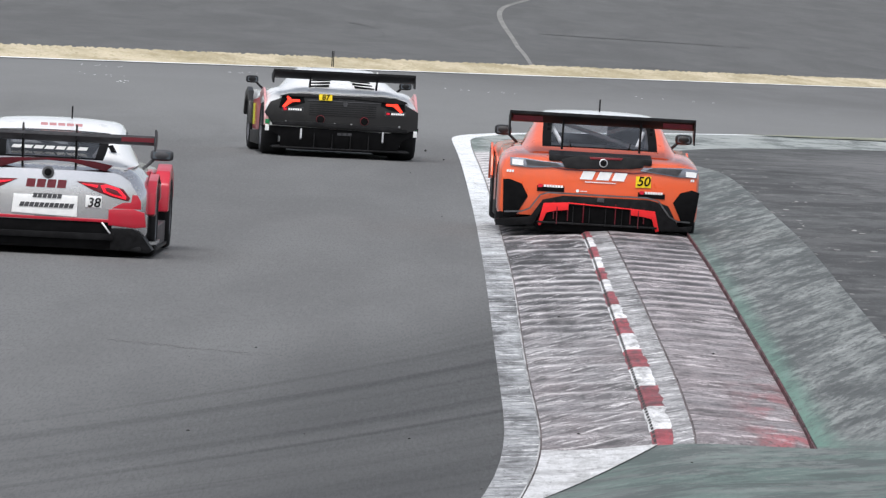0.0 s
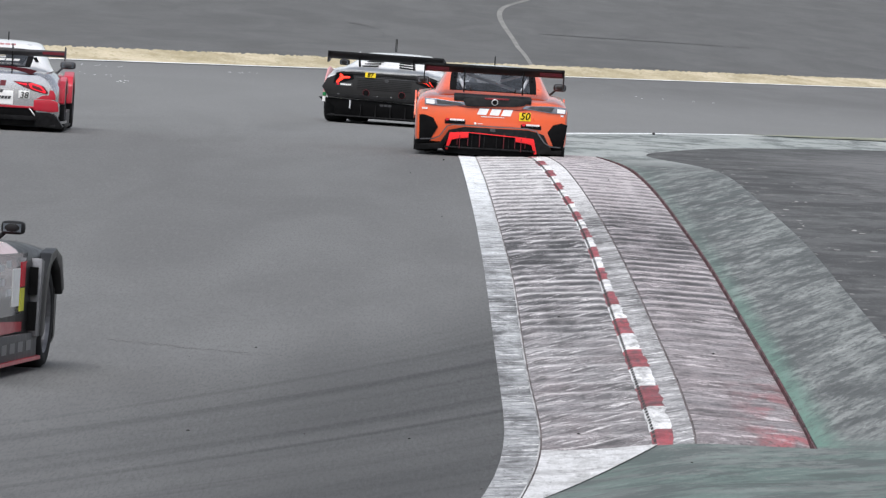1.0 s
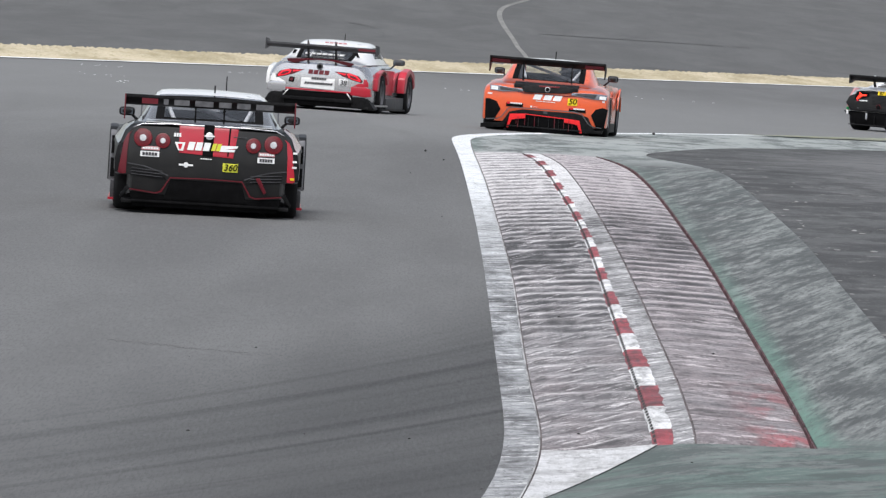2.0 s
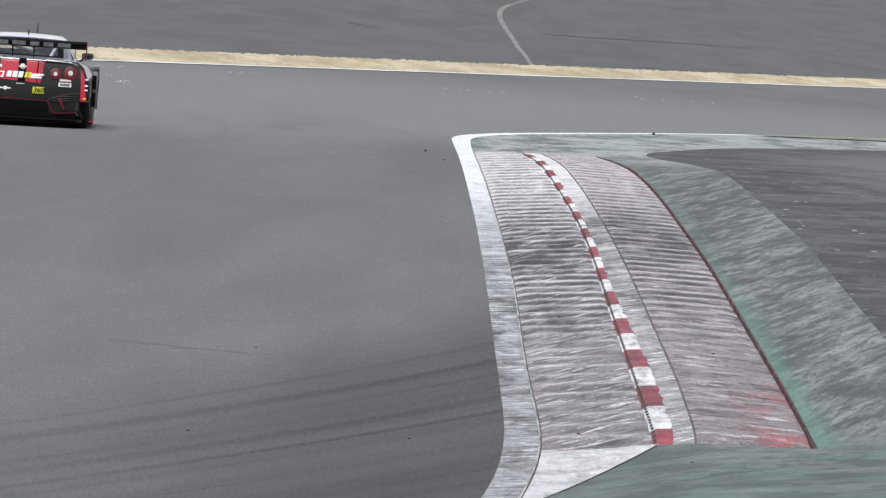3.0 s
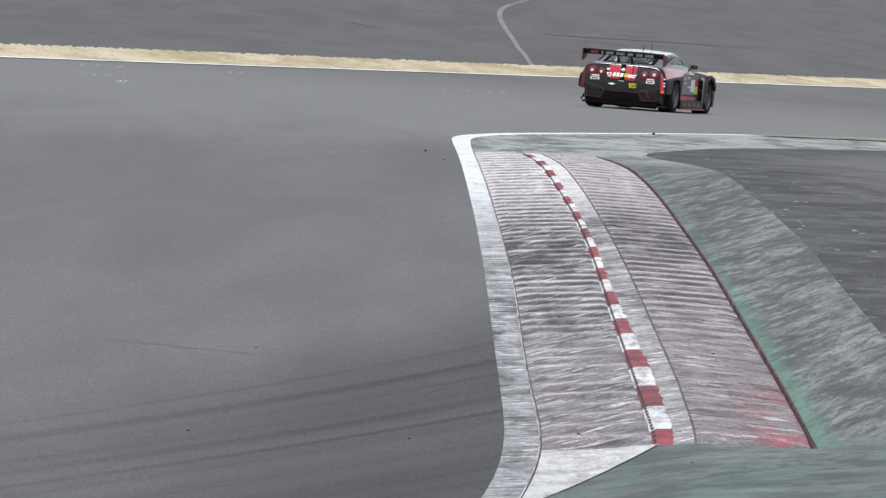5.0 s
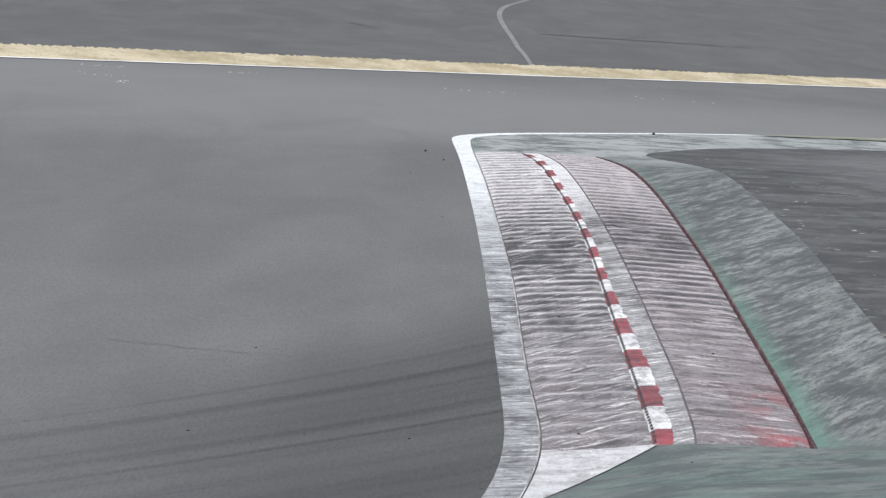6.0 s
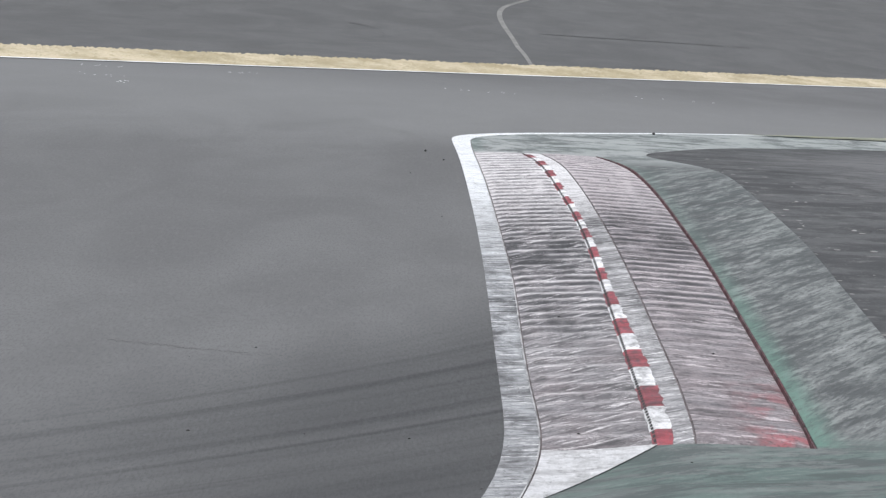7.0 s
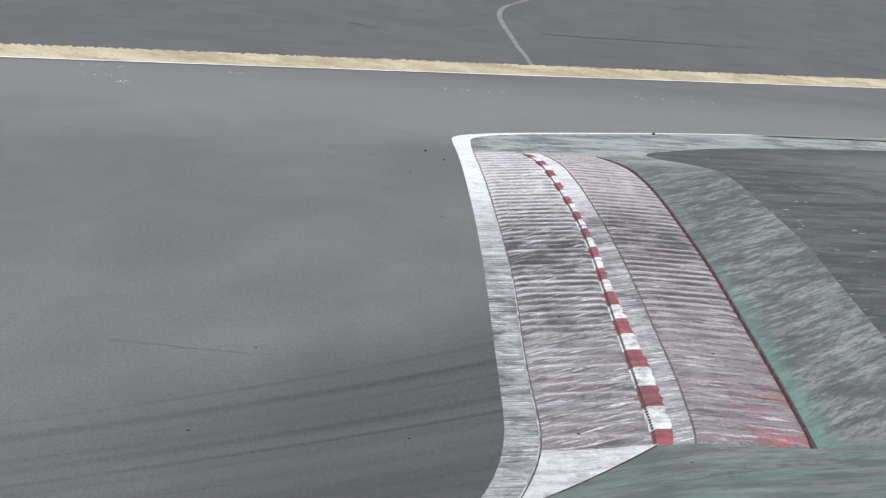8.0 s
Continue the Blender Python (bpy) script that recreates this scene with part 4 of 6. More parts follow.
def lathe(bm, pts, n=32):
    """Turns an outline (x, r) about the x axis."""
    loops = [[bm.verts.new((x, r * math.cos(2 * math.pi * i / n), r * math.sin(2 * math.pi * i / n))) for i in range(n)] for x, r in pts]
    for a, b in zip(loops, loops[1:]):
        for i in range(n):
            j = (i + 1) % n
            bm.faces.new((a[i], a[j], b[j], b[i]))


def wheel(car, x, y, r, width, spokes=10, rim_mat=P_RIM):
    """A slick tyre on a spoked rim; x is the outer face."""
    sgn = 1 if x > 0 else -1
    bm = bmesh.new()
    w = width
    lathe(bm, [(0.0, r * 0.68), (0.012, r * 0.74), (0.012, r * 0.90), (-0.012, r * 0.965), (-0.035, r * 0.99), (-w / 2, r), (-w + 0.035, r * 0.99),
               (-w + 0.012, r * 0.96), (-w - 0.005, r * 0.85), (-w, r * 0.66)])
    for v in bm.verts:
        v.co = Vector((x + sgn * v.co.x, y + v.co.y, r + v.co.z))
    bmesh.ops.recalc_face_normals(bm, faces=bm.faces)
    tyre = part("wheel", bm, P_RUBBER, car, "black slick racing tyre on a spoked rim", True)
    bm = bmesh.new()
    lathe(bm, [(-0.002, r * 0.70), (0.004, r * 0.68), (-0.02, r * 0.63), (-0.10, r * 0.60), (-w + 0.02, r * 0.64)])
    hub = bmesh.ops.create_cone(bm, cap_ends=True, segments=16, radius1=r * 0.17, radius2=r * 0.12, depth=0.06, matrix=Matrix.Translation((-0.05, 0, 0)) @ Matrix.Rotation(radians(90), 4, "Y"))
    for i in range(spokes):
        a = 2 * math.pi * i / spokes
        bmesh.ops.create_cube(bm, size=1, matrix=Matrix.Rotation(a, 4, "X") @ Matrix.Translation((-0.04, r * 0.38, 0)) @ Matrix.Rotation(radians(8), 4, "Z") @ Matrix.Diagonal((0.03, r * 0.52, 0.026, 1)))
    for v in bm.verts:
        v.co = Vector((x + sgn * v.co.x, y + v.co.y, r + v.co.z))
    bmesh.ops.recalc_face_normals(bm, faces=bm.faces)
    part("rim", bm, rim_mat, tyre, "grey spoked alloy rim")
    bm = bmesh.new()
    lathe(bm, [(-0.14, 0.02), (-0.14, r * 0.52), (-0.17, r * 0.52), (-0.17, 0.02)], 24)
    for v in bm.verts:
        v.co = Vector((x + sgn * v.co.x, y + v.co.y, r + v.co.z))
    part("brake_disc", bm, P_STEEL, tyre)
    return tyre


def mirror(car, x, y, z, mat, w=0.18, h=0.11):
    """A rounded door mirror on a short stalk."""
    sgn = 1 if x > 0 else -1
    bm = bmesh.new()
    bmesh.ops.create_uvsphere(bm, u_segments=16, v_segments=10, radius=0.5)
    for v in bm.verts:
        q = v.co
        e = 0.55
        v.co = Vector((x + math.copysign(abs(2 * q.x) ** e, q.x) * w / 2, y + q.y * 0.15, z + math.copysign(abs(2 * q.z) ** e, q.z) * h / 2))
    ob = part("door_mirror", bm, mat, car, "dark rounded door mirror", True)
    bm = bmesh.new()
    tube_mesh(bm, (x - sgn * w * 0.3, y, z - h * 0.3), (x - sgn * 0.20, y + 0.08, z - 0.17), 0.016)
    part("stalk", bm, mat, ob, "", True)
    bm = bmesh.new()
    bmesh.ops.create_grid(bm, x_segments=1, y_segments=1, size=0.5, matrix=Matrix.Translation((x, y - 0.068, z)) @ Matrix.Rotation(radians(90), 4, "X") @ Matrix.Diagonal((w * 0.74, h * 0.60, 1, 1)))
    part("mirror_glass", bm, P_MIRROR, ob, "grey-blue mirror glass", True)
    return ob


def rear_wing(car, half, y, z, chord, rise, mat, end_mat, posts, post_z, end=(0.06, 0.20), above=0.0, trim=None):
    """A wing: cambered blade, end plates and posts."""
    foil = []
    for s, off in ((1, 0.035), (-1, 0.0)):
        seq = range(0, 9) if s > 0 else range(8, -1, -1)
        for i in seq:
            u = i / 8
            camber = 0.05 * math.sin(math.pi * u)
            thick = off * (1 - u) ** 0.6 * (u + 0.12) ** 0.4
            foil.append((y + chord * u, z + rise * (1 - u) - camber + (thick + 0.014 if s > 0 else 0.0)))
    blade = slab(car, "wing", foil, -half, half, mat, "carbon rear wing", 0.0)
    box(car, "gurney_flap", -half, half, y - 0.006, y + 0.004, z + rise - 0.004, z + rise + 0.018, trim or mat, "", 0.002)
    for s in (-1, 1):
        slab(car, "end_plate", [(y - 0.03, z - end[1]), (y + chord * 0.55, z - end[1] * 0.9), (y + chord + 0.06, z - end[1] * 0.35), (y + chord + 0.05, z + end[0]), (y - 0.03, z + end[0] + rise)],
             s * half, s * (half + 0.014), end_mat, "", 0.003)
    for px_ in posts:
        slab(car, "wing_post", [(y + 0.05, z + 0.03 + above), (y + 0.16, z + 0.02 + above), (y + 0.34, post_z), (y + 0.16, post_z)], px_ - 0.009, px_ + 0.009, P_CARBON, "", 0.003)
    return blade


def sticker(car, x0, x1, z0, z1, mat, y=-0.006, lean=0.0, name="sticker", sweep=0.16):
    return plate(car, name, rect(x0, x1, z0, z1, lean), y, y + 0.004, mat, "", sweep, False, 0.0)


def ribbon(car, name, pts, width, y, mat, label="", sweep=0.16):
    """A thin trim line of even width along a path (x, z)."""
    up, down = [], []
    for i, p in enumerate(pts):
        a, b = Vector(pts[max(0, i - 1)]), Vector(pts[min(len(pts) - 1, i + 1)])
        n = Vector((-(b - a).y, (b - a).x)).normalized() * width / 2
        up.append((p[0] + n.x, p[1] + n.y))
        down.append((p[0] - n.x, p[1] - n.y))
    return plate(car, name, up + down[::-1], y, y + 0.012, mat, label, sweep, False, 0.0)


def word_bars(car, x0, x1, z0, z1, n, mat, y=-0.010, lean=0.0, sweep=0.16):
    """Unread writing: a row of plain bars."""
    step = (x1 - x0) / n
    for i in range(n):
        a = x0 + i * step
        sticker(car, a + step * 0.08, a + step * 0.9, z0, z1, mat, y, lean, "letter_bar", sweep)


# ================= orange coupe, start number 50 =================
def build_amg():
    car = tagged(new("racing_car"), "orange racing coupe with white roof and black rear wing", "racing car", "racing cars")
    W = 0.10
    body_shell(car, P_ORANGE, 4.70, [(0, 1.03, 0.13, 0.68, 0.74, 0.745), (0.3, 1.04, 0.11, 0.71, 0.78, 0.785), (0.85, 1.03, 0.10, 0.75, 0.80, 0.83), (1.5, 0.98, 0.09, 0.80, 0.72, 0.84),
                                     (2.6, 0.97, 0.09, 0.80, 0.70, 0.83), (3.48, 1.03, 0.10, 0.80, 0.66, 0.84), (4.2, 1.0, 0.10, 0.72, 0.6, 0.74), (4.7, 0.86, 0.12, 0.55, 0.5, 0.60)],
               (0.86, 3.49), 0.35, W, "", 0.14, 0.2)
    cabin(car, P_ORANGE, P_WHITE, [(0.28, 0.76, 0.765, 0.66, 0.785), (0.75, 0.80, 0.815, 0.66, 0.975), (1.25, 0.80, 0.83, 0.63, 1.15), (1.75, 0.78, 0.83, 0.60, 1.215), (2.2, 0.76, 0.83, 0.58, 1.205),
                                   (2.55, 0.74, 0.83, 0.58, 1.11), (3.15, 0.70, 0.83, 0.60, 0.85)], (0.42, 1.22), (1.3, 2.42), (2.5, 3.08), (1.35, 2.7), 0.90)
    for y, x in ((0.86, 1.02), (3.49, 1.01)):
        for s in (-1, 1):
            wheel(car, s * x, y, 0.35, 0.32)
    rear_wing(car, 0.945, -0.02, 1.105, 0.30, 0.065, P_CARBON, P_CARBON, (-0.40, 0.40), 0.82, (0.03, 0.17))
    # red reflection on the wing's outer ends, laid on as dark maroon strips
    for s in (-1, 1):
        slab(car, "wing_tip_red", [(-0.026, 1.10), (-0.022, 1.10), (-0.022, 1.15), (-0.026, 1.15)], s * 0.62, s * 0.925, P_MAROON, "dull red reflection painted on the wing tip", 0.0)
    # tail panel and lamps
    plate(car, "boot_spoiler", [(-0.409, 0.722), (-0.363, 0.635), (-0.246, 0.630), (0.327, 0.661), (0.433, 0.679), (0.491, 0.752), (0.292, 0.778), (0.047, 0.782), (-0.211, 0.768)], -0.035, 0.05, P_CARBON, "black carbon lip over the boot", W)
    slab(car, "boot_panel", [(0.01, 0.70), (0.01, 0.762), (0.30, 0.798), (0.50, 0.838), (0.52, 0.75)], -0.53, 0.53, P_CARBON, "black boot panel under the window", 0.012)
    plate(car, "brake_strip", [(-0.117, 0.762), (-0.105, 0.738), (0.216, 0.744), (0.228, 0.768)], -0.042, -0.03, P_REDLENS, "dull red high brake strip", W)
    for pts in ([(-0.930, 0.715), (-0.924, 0.628), (-0.713, 0.616), (-0.327, 0.643), (-0.363, 0.682), (-0.596, 0.692), (-0.772, 0.712)], [(1.018, 0.682), (1.006, 0.599), (0.807, 0.600), (0.409, 0.642), (0.444, 0.679), (0.690, 0.693), (0.895, 0.698)]):
        plate(car, "tail_lamp", pts, -0.016, 0.02, P_LENS, "narrow clear tail lamp, unlit", W)
    for pts in ([(-0.906, 0.699), (-0.906, 0.640), (-0.789, 0.635), (-0.795, 0.693)], [(0.889, 0.663), (0.889, 0.610), (0.994, 0.604), (1.000, 0.657)]):
        plate(car, "lamp_element", pts, -0.022, -0.012, P_STICK, "pale lamp element", W, False, 0.0)
    for pts in ([(-0.772, 0.700), (-0.749, 0.637), (-0.386, 0.645), (-0.450, 0.677)], [(0.854, 0.684), (0.807, 0.612), (0.468, 0.651), (0.550, 0.685)]):
        plate(car, "lamp_insert", pts, -0.020, -0.014, P_GREY, "dark lamp element", W)
    plate(car, "emblem", ring(0.03, 0.705, 0.045), -0.05, -0.03, P_STEEL, "round chrome badge", W)
    plate(car, "emblem_centre", ring(0.03, 0.705, 0.034), -0.053, -0.049, P_VOID, "", W)
    # bumper openings
    for pts in ([(-0.988, 0.484), (-0.971, 0.099), (-0.842, 0.112), (-0.725, 0.323), (-0.795, 0.447), (-0.918, 0.488)], [(1.041, 0.449), (0.994, 0.101), (0.877, 0.118), (0.772, 0.335), (0.842, 0.438), (0.959, 0.474)]):
        plate(car, "bumper_vent", pts, -0.012, 0.02, P_VOID, "black side vent in the bumper", W)
    plate(car, "diffuser_surround", [(-1.041, 0.071), (-0.690, 0.114), (-0.573, 0.296), (-0.363, 0.348), (0.515, 0.350), (0.632, 0.327), (0.725, 0.297), (0.842, 0.087), (0.982, 0.101), (0.971, 0.042), (0.573, 0.032), (0.585, 0.237), (-0.550, 0.262), (-0.655, 0.034), (-1.041, 0.001)], -0.03, 0.04, P_CARBON, "carbon surround of the diffuser", W)
    plate(car, "diffuser_tunnel", [(-0.655, 0.034), (-0.550, 0.274), (0.573, 0.254), (0.678, 0.014), (0.602, -0.037), (-0.596, -0.021)], -0.008, 0.05, P_VOID, "dark diffuser tunnel", W)
    box(car, "diffuser_floor", -0.62, 0.62, 0.02, 0.8, 0.055, 0.075, P_CARBON)
    for i, x in enumerate(np.linspace(-0.42, 0.42, 6)):
        slab(car, "diffuser_fin", [(0.0, 0.05), (0.7, 0.05), (0.7, 0.16), (0.0, 0.25)], x - 0.004, x + 0.004, P_CRIMSON if i in (0, 5) else P_CARBON, "", 0.0)
    for pts in ([(-0.608, 0.037), (-0.561, 0.262), (-0.304, 0.282), (-0.304, 0.205), (-0.444, 0.186), (-0.526, 0.164), (-0.579, 0.027)], [(0.643, 0.035), (0.591, 0.237), (0.339, 0.253), (0.345, 0.183), (0.480, 0.173), (0.561, 0.154), (0.608, 0.022)]):
        plate(car, "diffuser_flash", pts, -0.034, -0.028, P_FLUO, "fluorescent red film on the diffuser", W)
    plate(car, "diffuser_line", [(-0.304, 0.282), (0.339, 0.253), (0.339, 0.241), (-0.304, 0.270)], -0.034, -0.028, P_FLUO, "", W)
    for x0, x1, y0, y1 in ((-0.455, -0.45, 0.10, 0.29), (-0.31, -0.305, 0.09, 0.29), (-0.15, -0.145, 0.08, 0.29), (0.18, 0.185, 0.08, 0.29), (0.335, 0.34, 0.09, 0.27), (0.475, 0.48, 0.10, 0.26)):
        plate(car, "fin_edge", rect(x0 - 0.003, x1 + 0.003, y0, y1), -0.03, -0.02, P_CRIMSON, "dull red fin edge", W, False, 0.0)
    # shine of the carbon edge, drawn as a grey strip
    ribbon(car, "surround_glint", [(-0.96, 0.150), (-0.78, 0.165), (-0.70, 0.20), (-0.60, 0.345), (-0.52, 0.372), (0.50, 0.372), (0.62, 0.345), (0.74, 0.19), (0.83, 0.145), (0.96, 0.140)], 0.016, -0.038, P_RIM, "grey glint painted along the diffuser surround", W)
    # the panel gap's shade, painted as a deep red line
    ribbon(car, "boot_gap_shade", [(-0.62, 0.655), (-0.35, 0.618), (0.35, 0.618), (0.64, 0.648)], 0.010, -0.012, P_CRIMSON, "panel gap with its shade painted deep red", W)
    plate(car, "tow_eye", [(-0.012, 0.350), (-0.012, 0.303), (0.058, 0.301), (0.058, 0.348)], -0.045, -0.03, P_GREY, "", W)
    # stickers
    for x in (-0.205, -0.035, 0.123):
        plate(car, "logo_shape", rect(x, x + 0.128, 0.528, 0.616, 0.036), -0.010, -0.004, P_STICK, "white slanted logo shape", W, False, 0.0)
    word_bars(car, -0.15, 0.17, 0.497, 0.508, 14, P_STICK, -0.008, 0, W)
    plate(car, "number_panel", [(0.374, 0.588), (0.374, 0.471), (0.532, 0.474), (0.532, 0.591)], -0.010, -0.004, P_YELLOW, "yellow start number panel", W)
    lettering(car, "50", 0.135, 0.452, -0.013, 0.535, P_VOID, W, 0.2)
    for pts, bars in (([(-0.637, 0.439), (-0.637, 0.380), (-0.357, 0.384), (-0.357, 0.442)], (-0.57, -0.37, 0.427, 0.452)), ([(0.404, 0.426), (0.404, 0.373), (0.684, 0.365), (0.684, 0.418)], (0.475, 0.66, 0.41, 0.435))):
        plate(car, "sponsor_panel", pts, -0.010, -0.004, P_VOID, "black sponsor panel with white bars", W)
        word_bars(car, *bars, 7, P_STICK, -0.014, 0, W)
        sticker(car, bars[0] - 0.055, bars[0] - 0.012, bars[2] - 0.004, bars[3] + 0.004, P_STICK_RED, -0.013, 0, "logo_shape", W)
    plate(car, "emblem", ring(-0.22, 0.405, 0.017), -0.008, -0.003, P_STICK, "", W, False, 0.0)
    word_bars(car, -0.19, -0.12, 0.40, 0.408, 6, P_STICK, -0.008, 0, W)
    word_bars(car, -0.96, -0.88, 0.56, 0.585, 3, P_STICK, -0.008, 0, W)
    word_bars(car, 0.94, 0.98, 0.56, 0.585, 2, P_STICK, -0.008, 0, W)
    for x in (-0.53, 0.53):
        for z in (1.0, 1.045):
            sticker(car, x - 0.015, x + 0.015, z, z + 0.03, P_VOID, 0.68, 0, "window_mark", 0.0)
    for s in (-1, 1):
        mirror(car, s * 0.95, 2.55, 0.945, P_BLACK)
        slab(car, "side_skirt", [(1.25, 0.06), (3.1, 0.06), (3.1, 0.2), (1.25, 0.22)], s * 0.97, s * 1.0, P_CARBON, "black side skirt")
        slab(car, "front_flare", [(3.0, 0.45), (3.1, 0.66), (3.49, 0.79), (3.85, 0.68), (3.95, 0.40), (3.86, 0.40), (3.75, 0.6), (3.49, 0.7), (3.2, 0.6), (3.08, 0.42)], s * 1.02, s * 1.045, P_ORANGE)
    tube(car, "aerial", (0.02, 1.7, 1.18), (0.02, 1.68, 1.33), 0.008, P_VOID)
    for x in (-0.3, 0.3):
        tube(car, "window_stay", (x, 0.42, 0.85), (x * 1.05, 0.5, 0.9), 0.008, P_CARBON)
    # floor box added to keep light from under the car
    box(car, "light_block_floor", -0.88, 0.88, 0.12, 4.3, 0.045, 0.085, P_CARBON, "flat black floor added to block light underneath")
    return car


# ================= black coupe with red stripe, start number 360 =================
def build_gtr():
    car = tagged(new("racing_car"), "black racing coupe with red stripes and white roof", "racing car", "racing cars")
    W = 0.09
    table = [(0, 0.94, 0.15, 0.68, 0.76, 0.875), (0.25, 0.965, 0.13, 0.71, 0.77, 0.90), (0.95, 0.995, 0.10, 0.76, 0.76, 0.905), (1.6, 0.95, 0.09, 0.78, 0.74, 0.89),
             (2.7, 0.95, 0.09, 0.80, 0.70, 0.87), (3.75, 1.02, 0.10, 0.78, 0.66, 0.84), (4.35, 1.0, 0.10, 0.70, 0.6, 0.74), (4.7, 0.88, 0.12, 0.56, 0.5, 0.60)]
    body_shell(car, P_BLACK, 4.70, table,
               (0.97, 3.75), 0.355, W, "", 0.34, 0.14)
    cabin(car, P_GRAPHITE, P_WHITE, [(0.30, 0.74, 0.885, 0.62, 0.90), (0.75, 0.77, 0.89, 0.61, 1.04), (1.35, 0.77, 0.89, 0.58, 1.20), (1.85, 0.76, 0.88, 0.57, 1.25), (2.35, 0.75, 0.87, 0.56, 1.24),
                                  (2.7, 0.74, 0.86, 0.57, 1.17), (3.35, 0.71, 0.85, 0.60, 0.87)], (0.42, 1.30), (1.38, 2.56), (2.66, 3.28), (1.3, 2.85), 0.92)
    for y in (0.97, 3.75):
        for s in (-1, 1):
            wheel(car, s * (0.955 if y < 2 else 1.0), y, 0.355, 0.32)
    # shoulder skins, tail to doors; the right one's red has sky reflection mixed in
    rows = np.array(table)
    for s in (-1, 1):
        bm = bmesh.new()
        strips = []
        for y in steps(0.10, 2.7, 0.13):
            w, zs, wd, zd = (float(np.interp(y, rows[:, 0], rows[:, k])) for k in (1, 3, 4, 5))
            pts = [(w - 0.008, zs - 0.035), (w - 0.036, zs + 0.003), (w + (wd - w) * 0.42 + 0.003, zs + (zd - zs) * 0.56 + 0.004), (w + (wd - w) * 0.72, zs + (zd - zs) * 0.86 + 0.005), (wd + 0.02, zd)]
            strips.append([bm.verts.new((s * x, swept(x, y, z, W), z)) for x, z in pts])
        for p, q in zip(strips, strips[1:]):
            for k in range(4):
                bm.faces.new((p[k], p[k + 1], q[k + 1], q[k]))
        bmesh.ops.recalc_face_normals(bm, faces=bm.faces)
        part("shoulder_skin", bm, P_BLUSH if s > 0 else P_GRAPHITE, car, "red shoulder paled by a painted sky reflection" if s > 0 else "dark glossy shoulder skin", True)
    # sky reflection painted in pale strips over the tail deck, and pillar panels
    plate(car, "deck_edge_sheen", [(-0.79, 0.838), (-0.70, 0.875), (-0.4, 0.888), (0.4, 0.888), (0.70, 0.875), (0.79, 0.838), (0.79, 0.846), (0.70, 0.885), (0.4, 0.900), (-0.4, 0.900), (-0.70, 0.885), (-0.79, 0.846)], -0.004, 0.10, P_SILVER, "pale sky reflection painted along the boot edge", W)
    for a, b in ((-0.66, -0.30), (0.33, 0.66)):
        slab(car, "deck_sheen", [(0.10, 0.900), (0.42, 0.918), (0.42, 0.928), (0.10, 0.910)], a, b, P_WHITE, "white sky reflection painted on the boot lid", 0.0)
    for s in (-1, 1):
        slab(car, "window_pillar", [(0.62, 0.95), (0.84, 0.95), (1.48, 1.135), (1.34, 1.135)], s * 0.715, s * 0.73, P_GREY, "dark film behind the side window", 0.003)
    rear_wing(car, 0.885, -0.06, 1.095, 0.30, 0.065, P_CARBON, P_CRIMSON, (-0.15, 0.15), 0.92, (0.03, 0.17))
    for i, (a, b) in enumerate(((-0.72, -0.55), (-0.49, -0.44), (-0.38, -0.22), (-0.16, 0.03), (0.09, 0.22), (0.28, 0.42), (0.48, 0.66))):
        slab(car, "logo_shape", [(-0.069, 1.095), (-0.065, 1.095), (-0.065, 1.152), (-0.069, 1.152)], a, b, P_RIM if i else P_CRIMSON, "grey logo shape on the wing", 0.0)
    # tail
    for s in (-1, 1):
        for x, z, r in ((0.685, 0.735, 0.098), (0.475, 0.715, 0.08)):
            lamp = plate(car, "tail_lamp", ring(s * x, z, r, 28), -0.02, 0.03, P_REDLENS, "round dark red tail lamp with clear centre", W, False, 0.012)
            plate(lamp, "lamp_ring", ring(s * x, z, r * 0.62), -0.026, -0.018, P_CRIMSON, "", W)
            plate(lamp, "lamp_lens", ring(s * x, z, r * 0.36), -0.032, -0.02, P_CAGE, "clear round lens", W)
        plate(car, "flank_film", [(s * 0.80, 0.80), (s * 0.85, 0.765), (s * 0.885, 0.69), (s * 0.91, 0.50), (s * 0.93, 0.36), (s * 0.90, 0.345), (s * 0.845, 0.35), (s * 0.84, 0.60), (s * 0.825, 0.76)], -0.008, 0.03, P_RED if s > 0 else P_CRIMSON, "red film on the tail corner", W)
        if s > 0:
            sticker(car, s * 0.90 - 0.022, s * 0.90 + 0.022, 0.375, 0.40, P_YELLOW, -0.012, 0, "sticker", W)
        for z in (0.50, 0.56, 0.65) if s > 0 else ():
            sticker(car, s * 0.915 - 0.02, s * 0.915 + 0.025, z, z + 0.022, P_STICK, -0.012, 0, "sticker", W)
        plate(car, "fender_rear", [(s * 0.89, 0.68), (s * 0.945, 0.64), (s * 0.97, 0.50), (s * 0.965, 0.36), (s * 0.925, 0.36), (s * 0.905, 0.5)], 0.0, 0.05, P_CARBON, "dark rear face of the fender", W)
        ribbon(car, "corner_crease", [(s * 0.40, 0.352), (s * 0.52, 0.40), (s * 0.66, 0.44), (s * 0.84, 0.462)], 0.012, -0.016, P_GREY, "raised crease over the corner vent", W)
        plate(car, "corner_foot", [(s * 0.79, 0.20), (s * 0.83, 0.23), (s * 0.90, 0.12), (s * 0.895, 0.09), (s * 0.82, 0.17)], -0.01, 0.03, P_CARBON, "carbon corner strake", W)
